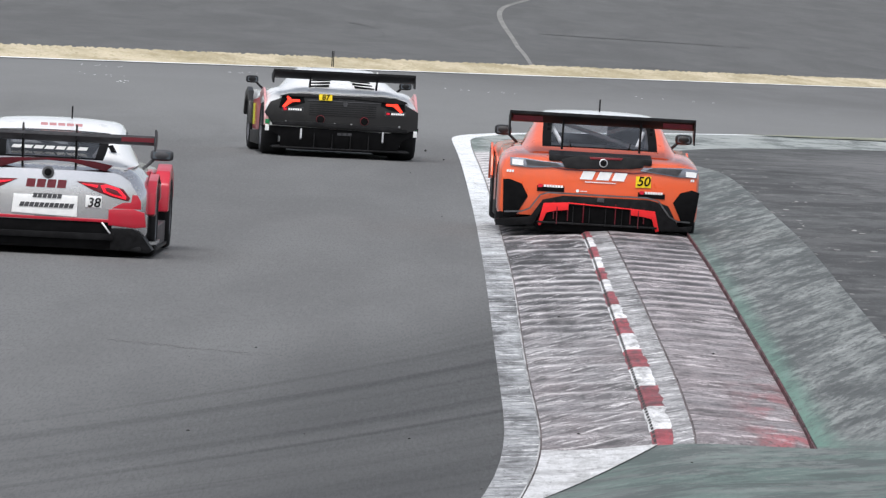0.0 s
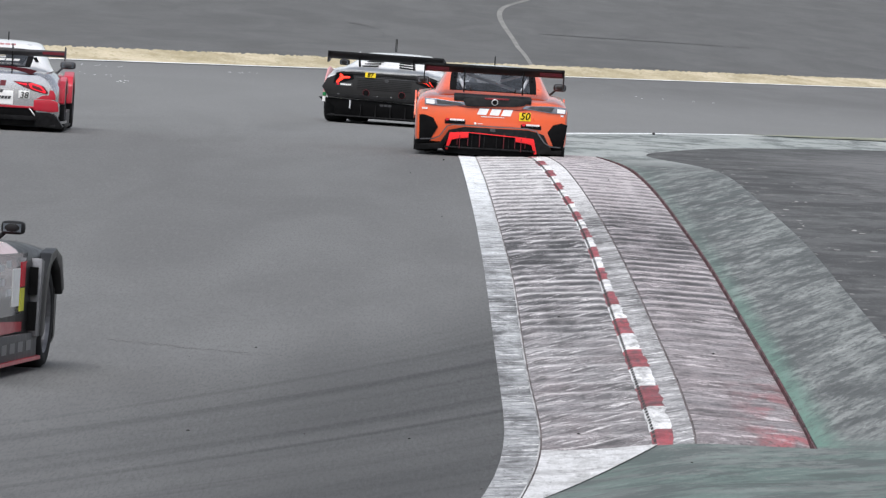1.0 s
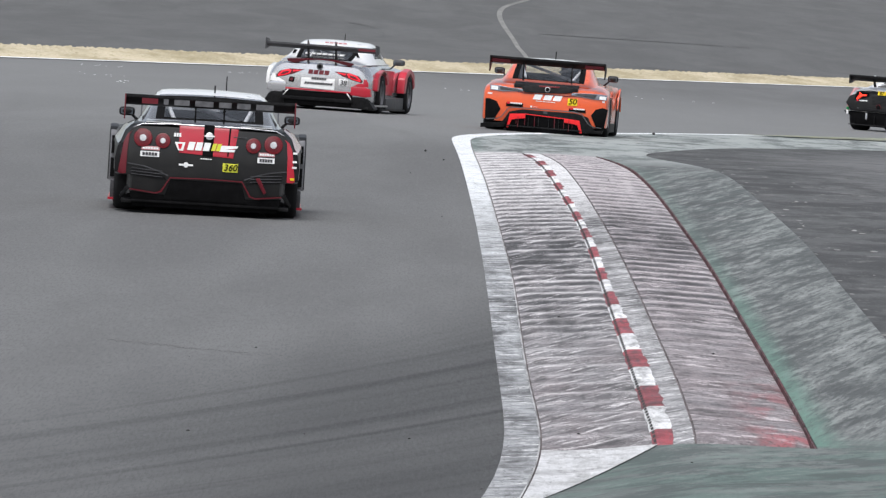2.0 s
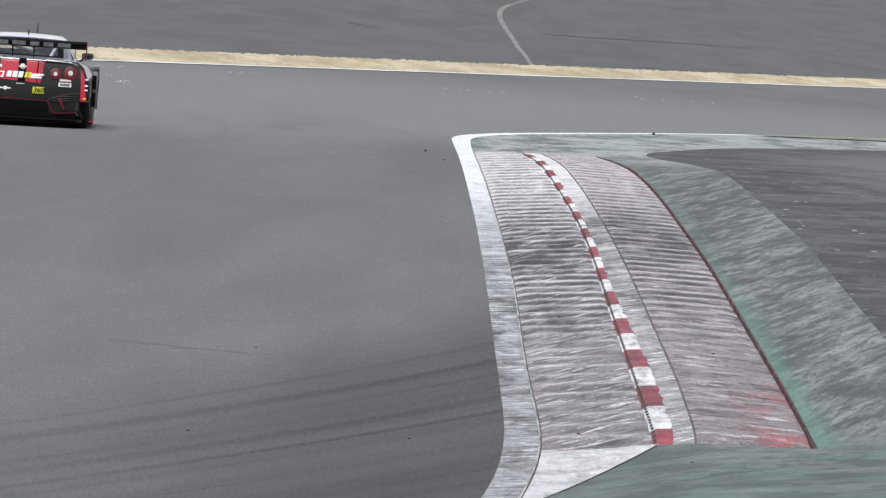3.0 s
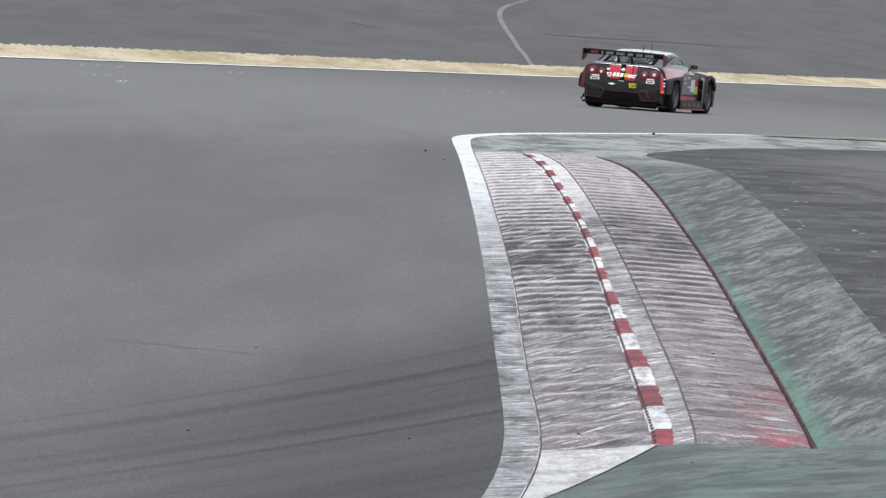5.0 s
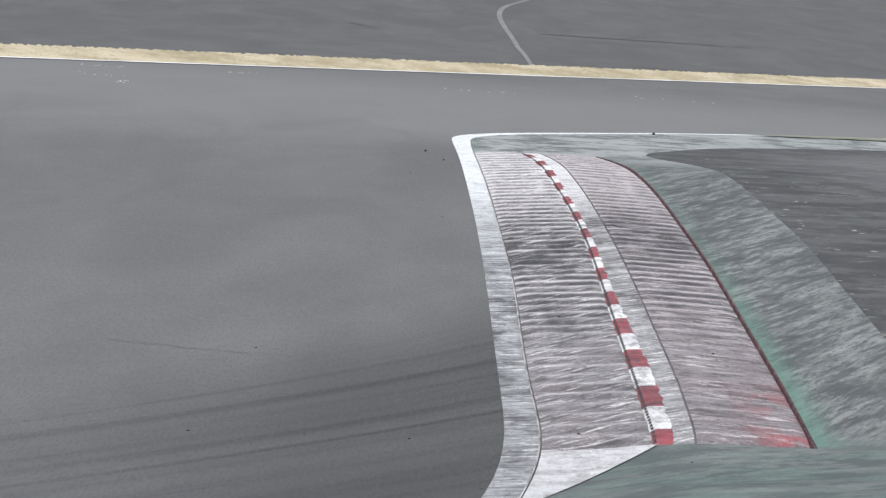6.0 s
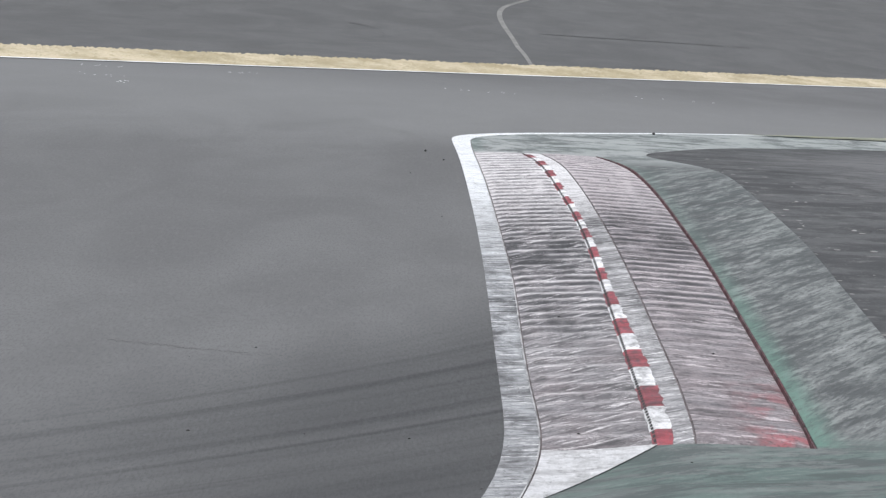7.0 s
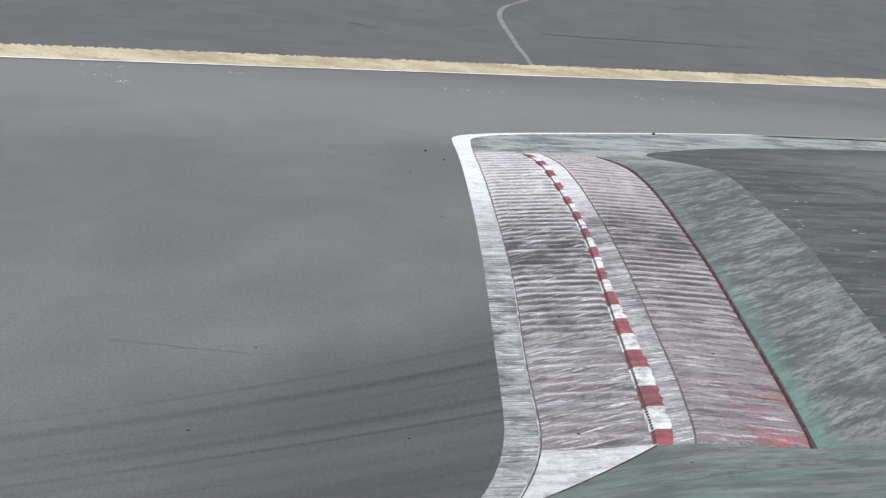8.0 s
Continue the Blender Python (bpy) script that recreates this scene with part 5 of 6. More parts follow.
        plate(car, "bumper_louvre", [(s * 0.45, 0.36), (s * 0.80, 0.43), (s * 0.80, 0.34), (s * 0.42, 0.31)], -0.014, 0.02, P_CARBON, "ribbed carbon corner vent", W)
        for z in (0.335, 0.365, 0.395):
            plate(car, "louvre_slat", [(s * 0.46, z - 0.004), (s * 0.79, z + 0.015), (s * 0.79, z + 0.022), (s * 0.46, z + 0.003)], -0.022, -0.008, P_GREY, "", W, False, 0.0)
        plate(car, "red_pinstripe", [(s * 0.80, 0.185), (s * 0.52, 0.155), (s * 0.46, 0.175), (s * 0.375, 0.325), (0, 0.335), (0, 0.345), (s * 0.38, 0.338), (s * 0.475, 0.187), (s * 0.525, 0.170), (s * 0.80, 0.198)],
              -0.024, -0.012, P_CRIMSON, "thin red trim line", W, False, 0.0)
        slab(car, "side_skirt", [(1.4, 0.06), (3.3, 0.06), (3.3, 0.22), (1.4, 0.24)], s * 0.97, s * 1.01, P_GREY, "grey side skirt with lettering bars")
        for a in (1.55, 1.95, 2.35, 2.75):
            slab(car, "letter_bar", [(a, 0.11), (a + 0.24, 0.11), (a + 0.24, 0.18), (a, 0.18)], s * 1.009, s * 1.014, P_RIM, "", 0.0)
        slab(car, "floor_edge", [(1.35, 0.035), (3.4, 0.035), (3.4, 0.06), (1.35, 0.06)], s * 0.95, s * 1.03, P_RED, "red edge of the floor", 0.0)
        slab(car, "front_flare", [(3.15, 0.2), (3.25, 0.62), (3.5, 0.77), (3.75, 0.80), (4.05, 0.74), (4.25, 0.5), (4.15, 0.46), (3.98, 0.64), (3.75, 0.735), (3.5, 0.68), (3.36, 0.5), (3.3, 0.2)], s * 0.97, s * 1.06, P_BLACK, "wide black front fender", 0.02)
        slab(car, "front_vent", [(3.05, 0.20), (3.16, 0.20), (3.24, 0.72), (3.12, 0.74)], s * 0.95, s * 1.045, P_RIM, "grey framed fender vent")
        for z0, z1 in ((0.24, 0.44), (0.49, 0.68)):
            plate(car, "vent_opening", [(s * 0.965, z0), (s * 1.03, z0), (s * 1.03, z1), (s * 0.965, z1)], 3.03, 3.06, P_VOID, "dark vent opening", 0.0, False, 0.0)
        slab(car, "door_film", [(1.5, 0.36), (3.0, 0.36), (3.0, 0.78), (1.6, 0.80)], s * 0.951, s * 0.957, P_GRAPHITE, "graphite door film", 0.0)
        slab(car, "number_board", [(2.30, 0.42), (2.64, 0.42), (2.64, 0.68), (2.30, 0.68)], s * 0.956, s * 0.962, P_STICK, "pale number board on the door", 0.0)
        for a, z in ((1.62, 0.68), (1.66, 0.58), (1.95, 0.70), (2.02, 0.50)):
            slab(car, "letter_bar", [(a, z), (a + 0.22, z), (a + 0.22, z + 0.045), (a, z + 0.045)], s * 0.956, s * 0.961, P_CAGE, "", 0.0)
        slab(car, "door_panel", [(2.7, 0.38), (2.98, 0.38), (2.98, 0.54), (2.7, 0.54)], s * 0.956, s * 0.963, P_LIME, "", 0.0)
        slab(car, "door_flash", [(2.7, 0.55), (2.98, 0.55), (2.98, 0.72), (2.7, 0.72)], s * 0.956, s * 0.963, P_STICK_RED, "", 0.0)
        slab(car, "flank_stripe", [(1.45, 0.24), (3.0, 0.24), (3.0, 0.30), (1.45, 0.34)], s * 0.953, s * 0.960, P_RED, "", 0.0)
        mirror(car, s * 0.885, 2.70, 0.955, P_CARBON, 0.17, 0.095)
    plate(car, "diffuser_tunnel", [(-0.44, 0.10), (-0.37, 0.315), (0.37, 0.315), (0.44, 0.10)], -0.010, 0.03, P_VOID, "dark diffuser tunnel", W)
    plate(car, "lower_bumper", [(-0.80, 0.17), (-0.5, 0.15), (0.5, 0.15), (0.80, 0.17), (0.76, 0.015), (-0.76, 0.015)], -0.006, 0.06, P_VOID, "black diffuser lip", W)
    for x in np.linspace(-0.36, 0.36, 5):
        slab(car, "diffuser_fin", [(0.04, 0.06), (0.6, 0.06), (0.6, 0.12), (0.04, 0.27)], x - 0.005, x + 0.005, P_VOID, "", 0.0)
    box(car, "diffuser_floor", -0.78, 0.78, 0.02, 0.6, 0.06, 0.085, P_VOID)
    plate(car, "tow_strap", [(0.517, 0.375), (0.561, 0.382), (0.639, 0.229), (0.610, 0.213)], -0.03, -0.016, P_CRIMSON, "red tow strap", W)
    plate(car, "centre_stripe", [(-0.31, 0.885), (-0.30, 0.60), (0.27, 0.57), (0.315, 0.88)], -0.009, 0.02, P_RED, "broad red centre stripe", W)
    plate(car, "stripe_core", [(-0.05, 0.905), (-0.055, 0.575), (0.055, 0.575), (0.06, 0.905)], -0.012, -0.006, P_VOID, "black band down the stripe", W)
    plate(car, "stripe_line", [(0.215, 0.885), (0.205, 0.59), (0.22, 0.59), (0.235, 0.885)], -0.012, -0.006, P_VOID, "", W)
    plate(car, "emblem", ring(0.01, 0.79, 0.040), -0.03, -0.01, P_STEEL, "round chrome badge", W)
    plate(car, "emblem_bar", rect(-0.045, 0.065, 0.783, 0.797), -0.036, -0.028, P_STICK, "", W)
    # boot lettering as plain shapes
    plate(car, "logo_wing", [(-0.351, 0.711), (-0.239, 0.711), (-0.259, 0.622), (-0.312, 0.625)], -0.018, -0.010, P_STICK, "white winged logo shape", W, False, 0.0)
    plate(car, "logo_wing", [(-0.317, 0.693), (-0.268, 0.695), (-0.283, 0.641), (-0.302, 0.640)], -0.021, -0.016, P_STICK_RED, "", W, False, 0.0)
    word_bars(car, -0.225, 0.02, 0.635, 0.72, 3, P_STICK, -0.018, 0.02, W)
    word_bars(car, 0.03, 0.13, 0.64, 0.715, 2, P_LIME, -0.019, 0.02, W)
    plate(car, "logo_swash", [(0.122, 0.698), (0.317, 0.702), (0.307, 0.678), (0.190, 0.662), (0.288, 0.662), (0.278, 0.637), (0.122, 0.635), (0.102, 0.663)], -0.018, -0.010, P_STICK, "", W, False, 0.0)
    plate(car, "number_panel", [(0.165, 0.425), (0.165, 0.515), (0.325, 0.515), (0.325, 0.425)], -0.012, -0.004, P_LIME, "yellow start number panel", W)
    lettering(car, "360", 0.095, 0.245, -0.016, 0.47, P_VOID, W, 0.2)
    plate(car, "badge", ring(-0.22, 0.475, 0.028), -0.012, -0.004, P_STICK, "pale winged badge", W)
    plate(car, "badge_wing", rect(-0.295, -0.145, 0.465, 0.485), -0.010, -0.004, P_STICK, "", W)
    word_bars(car, -0.075, 0.05, 0.545, 0.555, 5, P_STICK, -0.010, 0, W)
    for x0, x1, z in ((-0.705, -0.505, 0.535), (0.525, 0.705, 0.535)):
        sticker(car, x0 + 0.01, x1, z + 0.075, z + 0.115, P_PINK, -0.010, 0, "sponsor_panel", W)
        word_bars(car, x0 + 0.02, x1 - 0.01, z + 0.085, z + 0.105, 6, P_STICK, -0.014, 0, W)
        sticker(car, x0, x1, z + 0.005, z + 0.062, P_STICK, -0.010, 0, "sponsor_panel", W)
        word_bars(car, x0 + 0.02, x1 - 0.02, z + 0.018, z + 0.05, 5, P_GREY, -0.014, 0, W)
    word_bars(car, -0.365, -0.285, 0.765, 0.805, 3, P_STICK, -0.010, 0, W)
    word_bars(car, 0.26, 0.40, 0.79, 0.80, 5, P_GREY, -0.014, 0, W)
    tube(car, "aerial", (0.16, 1.75, 1.25), (0.16, 1.74, 1.40), 0.006, P_VOID)
    tube(car, "aerial", (0.04, 1.5, 1.22), (0.04, 1.5, 1.30), 0.008, P_VOID)
    # added floor box, darkens the ground below the car
    box(car, "light_block_floor", -0.88, 0.88, 0.12, 4.3, 0.045, 0.085, P_CARBON, "flat black floor added to block light underneath")
    return car


# ================= silver and red prototype coupe, start number 38 =================
def build_supra():
    car = tagged(new("racing_car"), "silver and red racing coupe with white roof, start number 38", "racing car", "racing cars")
    W = 0.14
    body_shell(car, P_SILVER, 4.70, [(0, 0.88, 0.22, 0.60, 0.60, 0.775), (0.2, 0.92, 0.16, 0.64, 0.66, 0.81), (0.9, 0.93, 0.10, 0.72, 0.72, 0.82), (1.6, 0.84, 0.08, 0.78, 0.68, 0.82),
                                     (2.7, 0.82, 0.08, 0.78, 0.66, 0.82), (3.7, 0.88, 0.10, 0.74, 0.62, 0.78), (4.3, 0.9, 0.10, 0.64, 0.6, 0.68), (4.7, 0.8, 0.12, 0.5, 0.5, 0.54)],
               (0.95, 3.70), 0.34, W)
    cabin(car, P_WHITE, P_WHITE, [(0.22, 0.72, 0.80, 0.55, 0.81), (0.7, 0.80, 0.82, 0.60, 0.975), (1.25, 0.79, 0.82, 0.60, 1.135), (1.7, 0.76, 0.82, 0.60, 1.215), (2.2, 0.74, 0.82, 0.58, 1.205),
                                  (2.6, 0.72, 0.82, 0.58, 1.10), (3.25, 0.68, 0.82, 0.58, 0.85)], (0.36, 1.16), (1.22, 2.45), (2.52, 3.18), (1.4, 2.75), 0.86, P_GREY)
    for y, x in ((0.95, 0.97), (3.70, 0.99)):
        for s in (-1, 1):
            wheel(car, s * x, y, 0.34, 0.33, 10, P_RIM)
    rear_wing(car, 0.965, 0.02, 1.055, 0.28, 0.025, P_GREY, P_GREY, (-0.245, 0.245), 0.80, (0.09, 0.085), 0.06, P_GREY)
    for s in (-1, 1):
        slab(car, "swan_neck", [(0.02, 1.05), (0.06, 1.05), (0.14, 1.16), (0.06, 1.18)], s * 0.245 - 0.008, s * 0.245 + 0.008, P_CARBON, "", 0.002)
    slab(car, "wing_tip_red", [(0.012, 1.05), (0.016, 1.05), (0.016, 1.09), (0.012, 1.09)], 0.66, 0.96, P_CRIMSON, "red film on the wing tip", 0.0)
    # tail: lip, lamps, panels
    plate(car, "tail_lip", [(-0.593, 0.834), (-0.580, 0.790), (-0.430, 0.765), (-0.367, 0.785), (-0.247, 0.825), (-0.007, 0.846), (0.220, 0.836), (0.407, 0.792), (0.527, 0.765), (0.593, 0.819), (0.420, 0.850), (0.220, 0.865), (-0.007, 0.866), (-0.313, 0.856)], -0.03, 0.06, P_MAROON, "dark red spoiler lip", W)
    for s in (-1, 1):
        base = [(s * 0.27, 0.665), (s * 0.52, 0.66), (s * 0.70, 0.61), (s * 0.765, 0.53), (s * 0.75, 0.50), (s * 0.60, 0.53), (s * 0.42, 0.59)]
        lamp = plate(car, "tail_lamp", base, -0.012, 0.03, P_CRIMSON, "slim red tail lamp, lit", W)
        loop = [(s * 0.49, 0.635), (s * 0.54, 0.648), (s * 0.66, 0.615), (s * 0.73, 0.54), (s * 0.725, 0.515), (s * 0.60, 0.545), (s * 0.52, 0.575)]
        inner_loop = [(s * 0.53, 0.615), (s * 0.555, 0.622), (s * 0.645, 0.595), (s * 0.70, 0.54), (s * 0.61, 0.56), (s * 0.545, 0.585)]
        plate(lamp, "lamp_loop", loop, -0.02, -0.008, P_TAIL, "glowing red light loop", W)
        plate(lamp, "lamp_core", inner_loop, -0.026, -0.012, P_CRIMSON, "", W)
        plate(lamp, "lamp_bar", [(s * 0.31, 0.648), (s * 0.47, 0.638), (s * 0.46, 0.612), (s * 0.36, 0.632)], -0.02, -0.008, P_TAIL, "", W)
        side = P_RED if s > 0 else P_WHITE
        plate(car, "quarter_panel", [(s * 0.60, 0.43), (s * 0.70, 0.485), (s * 0.775, 0.49), (s * 0.785, 0.56), (s * 0.83, 0.56), (s * 0.865, 0.50), (s * 0.868, 0.43)], -0.006, 0.03, P_RED if s > 0 else P_WHITE, "", W)
        slab(car, "rear_fender", [(0.34, 0.38), (0.36, 0.58), (0.55, 0.69), (0.95, 0.745), (1.42, 0.67), (1.55, 0.5), (1.4, 0.48), (1.28, 0.60), (0.95, 0.70), (0.6, 0.62), (0.5, 0.36)], s * 0.90, s * 0.99, side, "flared rear fender", 0.025)
        slab(car, "front_fender", [(3.1, 0.34), (3.14, 0.6), (3.3, 0.72), (3.7, 0.78), (4.1, 0.70), (4.25, 0.45), (4.1, 0.42), (4.02, 0.58), (3.7, 0.70), (3.4, 0.60), (3.3, 0.34)], s * 0.86, s * 1.0, side, "flared front fender", 0.025)
        plate(car, "bumper_corner", [(s * 0.575, 0.275), (s * 0.575, 0.42), (s * 0.80, 0.43), (s * 0.90, 0.40), (s * 0.92, 0.27), (s * 0.82, 0.255)], -0.025, 0.12, P_RED if s > 0 else P_SILVER, "bumper corner block", W, False, 0.01)
        plate(car, "tyre_shroud", [(s * 0.60, 0.25), (s * 0.80, 0.25), (s * 0.88, 0.21), (s * 0.985, 0.06), (s * 0.95, 0.03), (s * 0.60, 0.05)], 0.0, 0.5, P_CARBON, "black carbon corner of the diffuser", 0.1, False, 0.015)
        for k in range(4):
            slab(car, "turning_vane", [(0.45 + 0.06 * k, 0.10), (1.5, 0.10), (1.5, 0.13), (0.45 + 0.06 * k, 0.13)], s * (0.94), s * (0.965 + 0.01 * k), P_STEEL, "", 0.0)
        slab(car, "side_skirt", [(1.45, 0.06), (3.25, 0.06), (3.25, 0.26), (1.45, 0.24)], s * 0.83, s * 0.97, P_GREY, "dark side skirt")
        slab(car, "door_film", [(1.6, 0.30), (3.0, 0.30), (3.0, 0.72), (1.6, 0.74)], s * 0.823, s * 0.83, side, "", 0.0)
        slab(car, "skirt_plate", [(1.0, 0.03), (3.4, 0.03), (3.4, 0.06), (1.0, 0.06)], s * 0.8, s * 0.985, P_CARBON, "", 0.004)
        mirror(car, s * 0.93, 2.75, 0.88, P_GREY, 0.22, 0.11)
        plate(car, "pillar_vent", [(s * 0.51, 0.99), (s * 0.55, 0.93), (s * 0.60, 0.93), (s * 0.56, 1.0)], 0.55, 0.58, P_VOID, "", 0.0, False, 0.0)
    plate(car, "number_board", [(-0.300, 0.523), (-0.313, 0.356), (0.287, 0.336), (0.287, 0.529)], -0.016, 0.01, P_STICK, "white board with sponsor bars", W)
    word_bars(car, -0.13, 0.14, 0.50, 0.54, 6, P_GREY, -0.022, 0.01, W)
    word_bars(car, -0.25, 0.25, 0.415, 0.455, 11, P_GREY, -0.022, 0.015, W)
    word_bars(car, -0.20, 0.18, 0.595, 0.67, 4, P_CRIMSON, -0.012, 0.01, W)
    plate(car, "number_panel", [(0.360, 0.540), (0.360, 0.433), (0.507, 0.428), (0.507, 0.535)], -0.014, -0.002, P_STICK, "white start number panel", W)
    lettering(car, "38", 0.12, 0.435, -0.018, 0.473, P_VOID, W, 0.15)
    plate(car, "logo_shape", [(-0.513, 0.525), (-0.533, 0.437), (-0.440, 0.429), (-0.427, 0.517)], -0.014, -0.004, P_VOID, "", W)
    plate(car, "logo_shape", [(-0.493, 0.506), (-0.507, 0.459), (-0.460, 0.455), (-0.447, 0.502)], -0.018, -0.01, P_CRIMSON, "", W)
    plate(car, "emblem", ring(0.005, 0.735, 0.055), -0.03, 0.02, P_GREY, "dark oval badge", W)
    plate(car, "emblem_core", ring(0.005, 0.735, 0.034), -0.036, -0.028, P_VOID, "", W)
    plate(car, "bumper_line", [(-0.620, 0.333), (-0.620, 0.306), (0.593, 0.299), (0.593, 0.326)], -0.022, 0.0, P_RED, "red line under the bumper", W)
    plate(car, "diffuser_tunnel", [(-0.633, 0.298), (-0.633, 0.138), (0.607, 0.127), (0.607, 0.300)], -0.008, 0.02, P_VOID, "dark open tail under the bumper", W)
    plate(car, "diffuser_edge", [(-0.660, 0.190), (-0.660, 0.137), (0.633, 0.135), (0.633, 0.195)], -0.03, 0.02, P_CARBON, "carbon diffuser edge", W)
    plate(car, "lower_tail", [(-0.9, 0.06), (-0.9, 0.2), (0.9, 0.2), (0.9, 0.06)], 0.0, 0.06, P_VOID, "", W)
    for s in (-1, 1):
        tube(car, "diffuser_stay", (s * 0.52, -0.02, 0.30), (s * 0.60, -0.02, 0.20), 0.008, P_STICK)
    plate(car, "rain_lamp", rect(-0.1, 0.1, 0.315, 0.335), -0.016, 0.0, P_GREY, "", W)
    word_bars(car, -0.38, 0.33, 0.935, 0.965, 7, P_STICK, 0.52, 0.02, 0.0)
    word_bars(car, -0.15, 0.25, 1.14, 1.165, 5, P_PINK, 1.22, 0, 0.0)
    tube(car, "aerial", (0.12, 1.7, 1.17), (0.12, 1.7, 1.32), 0.007, P_VOID)
    # box added below the body to block light
    box(car, "light_block_floor", -0.88, 0.88, 0.12, 4.3, 0.045, 0.085, P_CARBON, "flat black floor added to block light underneath")
    return car


# ================= white and black wedge, start number 87 =================
def build_huracan():
    car = tagged(new("racing_car"), "low white racing car with black tail and wing", "racing car", "racing cars")
    W = 0.12
    body_shell(car, P_WHITE, 4.55, [(0, 0.96, 0.16, 0.64, 0.74, 0.765), (0.2, 1.00, 0.13, 0.68, 0.76, 0.80), (0.8, 1.02, 0.10, 0.76, 0.76, 0.85), (1.5, 0.98, 0.09, 0.78, 0.72, 0.84),
                                    (2.5, 0.95, 0.09, 0.72, 0.70, 0.78), (3.4, 1.01, 0.10, 0.76, 0.62, 0.74), (4.1, 0.99, 0.10, 0.62, 0.6, 0.62), (4.55, 0.86, 0.12, 0.48, 0.5, 0.50)],
               (0.78, 3.40), 0.35, W, "", 0.30, 0.20)
    cabin(car, P_WHITE, P_WHITE, [(0.10, 0.74, 0.775, 0.56, 0.80), (0.7, 0.80, 0.835, 0.55, 0.955), (1.3, 0.80, 0.82, 0.54, 1.07), (1.75, 0.77, 0.80, 0.54, 1.115), (2.1, 0.75, 0.78, 0.53, 1.11),
                                  (2.5, 0.73, 0.76, 0.54, 1.03), (3.35, 0.68, 0.74, 0.56, 0.76)], (1.28, 1.34), (1.5, 2.2), (2.3, 3.28), (1.55, 2.7), 0.9)
    for y, x in ((0.78, 1.01), (3.40, 1.0)):
        for s in (-1, 1):
            wheel(car, s * x, y, 0.35, 0.33, 10)
    rear_wing(car, 0.925, -0.06, 0.985, 0.32, 0.075, P_CARBON, P_CARBON, (-0.44, 0.44), 0.86, (0.03, 0.08))
    for s in (-1, 1):
        slab(car, "wing_bracket", [(0.02, 1.0), (0.12, 1.0), (0.14, 1.10), (0.06, 1.10)], s * 0.44 - 0.008, s * 0.44 + 0.008, P_STICK, "pale wing bracket", 0.002)
        # engine cover louvres
        for k in range(4):
            y = 0.36 + 0.17 * k
            z = 0.872 + 0.036 * k
            c = s * (0.30 - 0.02 * k)
            plate(car, "louvre", [(c - 0.13, z + s * 0.010), (c + 0.13, z - s * 0.010), (c + 0.13, z + 0.022 - s * 0.010), (c - 0.13, z + 0.022 + s * 0.010)], y - 0.03, y + 0.04, P_VOID, "black engine cover louvre", 0.0, False, 0.0)
    # black tail
    plate(car, "tail_panel", [(-1.022, 0.509), (-0.948, 0.650), (-0.709, 0.752), (-0.351, 0.762), (0.321, 0.764), (0.731, 0.745), (0.903, 0.650), (1.007, 0.595), (1.007, 0.371), (0.843, 0.318), (0.246, 0.318), (-0.500, 0.341), (-0.903, 0.350)], -0.02, 0.05, P_BLACK, "black tail panel", W)
    plate(car, "tail_lip", [(-0.83, 0.735), (-0.709, 0.772), (0.694, 0.772), (0.858, 0.720), (0.813, 0.69), (0.246, 0.735), (-0.351, 0.738)], -0.05, 0.05, P_CARBON, "black tail edge", W)
    plate(car, "lower_tail", [(-0.799, 0.042), (-0.80, 0.20), (-1.02, 0.30), (-1.067, 0.342), (-0.799, 0.341), (-0.351, 0.333), (0.619, 0.307), (1.022, 0.387), (1.007, 0.30), (0.80, 0.20), (0.739, 0.044), (0.619, 0.038), (-0.575, 0.038)], -0.012, 0.05, P_VOID, "dark lower bumper", W)
    plate(car, "bumper_bar", [(-0.918, 0.394), (-0.500, 0.415), (0.246, 0.393), (0.619, 0.397), (0.873, 0.365), (0.858, 0.319), (0.619, 0.337), (0.246, 0.341), (-0.500, 0.363), (-0.918, 0.350)], -0.05, -0.005, P_CARBON, "carbon bumper bar", W)
    for s in (-1, 1):
        a = [(0.60, 0.735), (0.715, 0.735), (0.72, 0.755), (0.765, 0.78), (0.775, 0.755), (0.755, 0.73), (0.825, 0.64), (0.80, 0.62), (0.70, 0.70), (0.60, 0.71)]
        plate(car, "tail_lamp", [(s * (x - 0.03), z - 0.04) for x, z in a], -0.03, 0.0, P_BRAKE, "glowing red Y-shaped tail lamp", W)
        plate(car, "lamp_recess", [(s * 0.50, 0.66), (s * 0.52, 0.73), (s * 0.80, 0.74), (s * 0.84, 0.58), (s * 0.78, 0.56)], -0.023, 0.0, P_VOID, "", W, False, 0.0)
        slab(car, "diffuser_strake", [(-0.03, 0.19), (0.3, 0.12), (0.3, 0.26), (-0.03, 0.32)], s * 0.54 - 0.007, s * 0.54 + 0.013, P_CAGE, "pale diffuser strake", 0.004)
        plate(car, "fender_edge", [(s * 0.955, 0.60), (s * 0.93, 0.645), (s * 0.965, 0.635), (s * 1.0, 0.5), (s * 1.0, 0.27), (s * 0.975, 0.27)], -0.01, 0.06, P_PINK, "", W)
        plate(car, "fender_stripe", [(s * 0.955, 0.36), (s * 0.955, 0.42), (s * 1.005, 0.42), (s * 1.005, 0.36)], -0.016, 0.05, P_GREEN, "green flag stripe", W)
        plate(car, "fender_stripe", [(s * 0.955, 0.27), (s * 0.955, 0.35), (s * 1.005, 0.35), (s * 1.005, 0.27)], -0.016, 0.05, P_STICK, "", W)
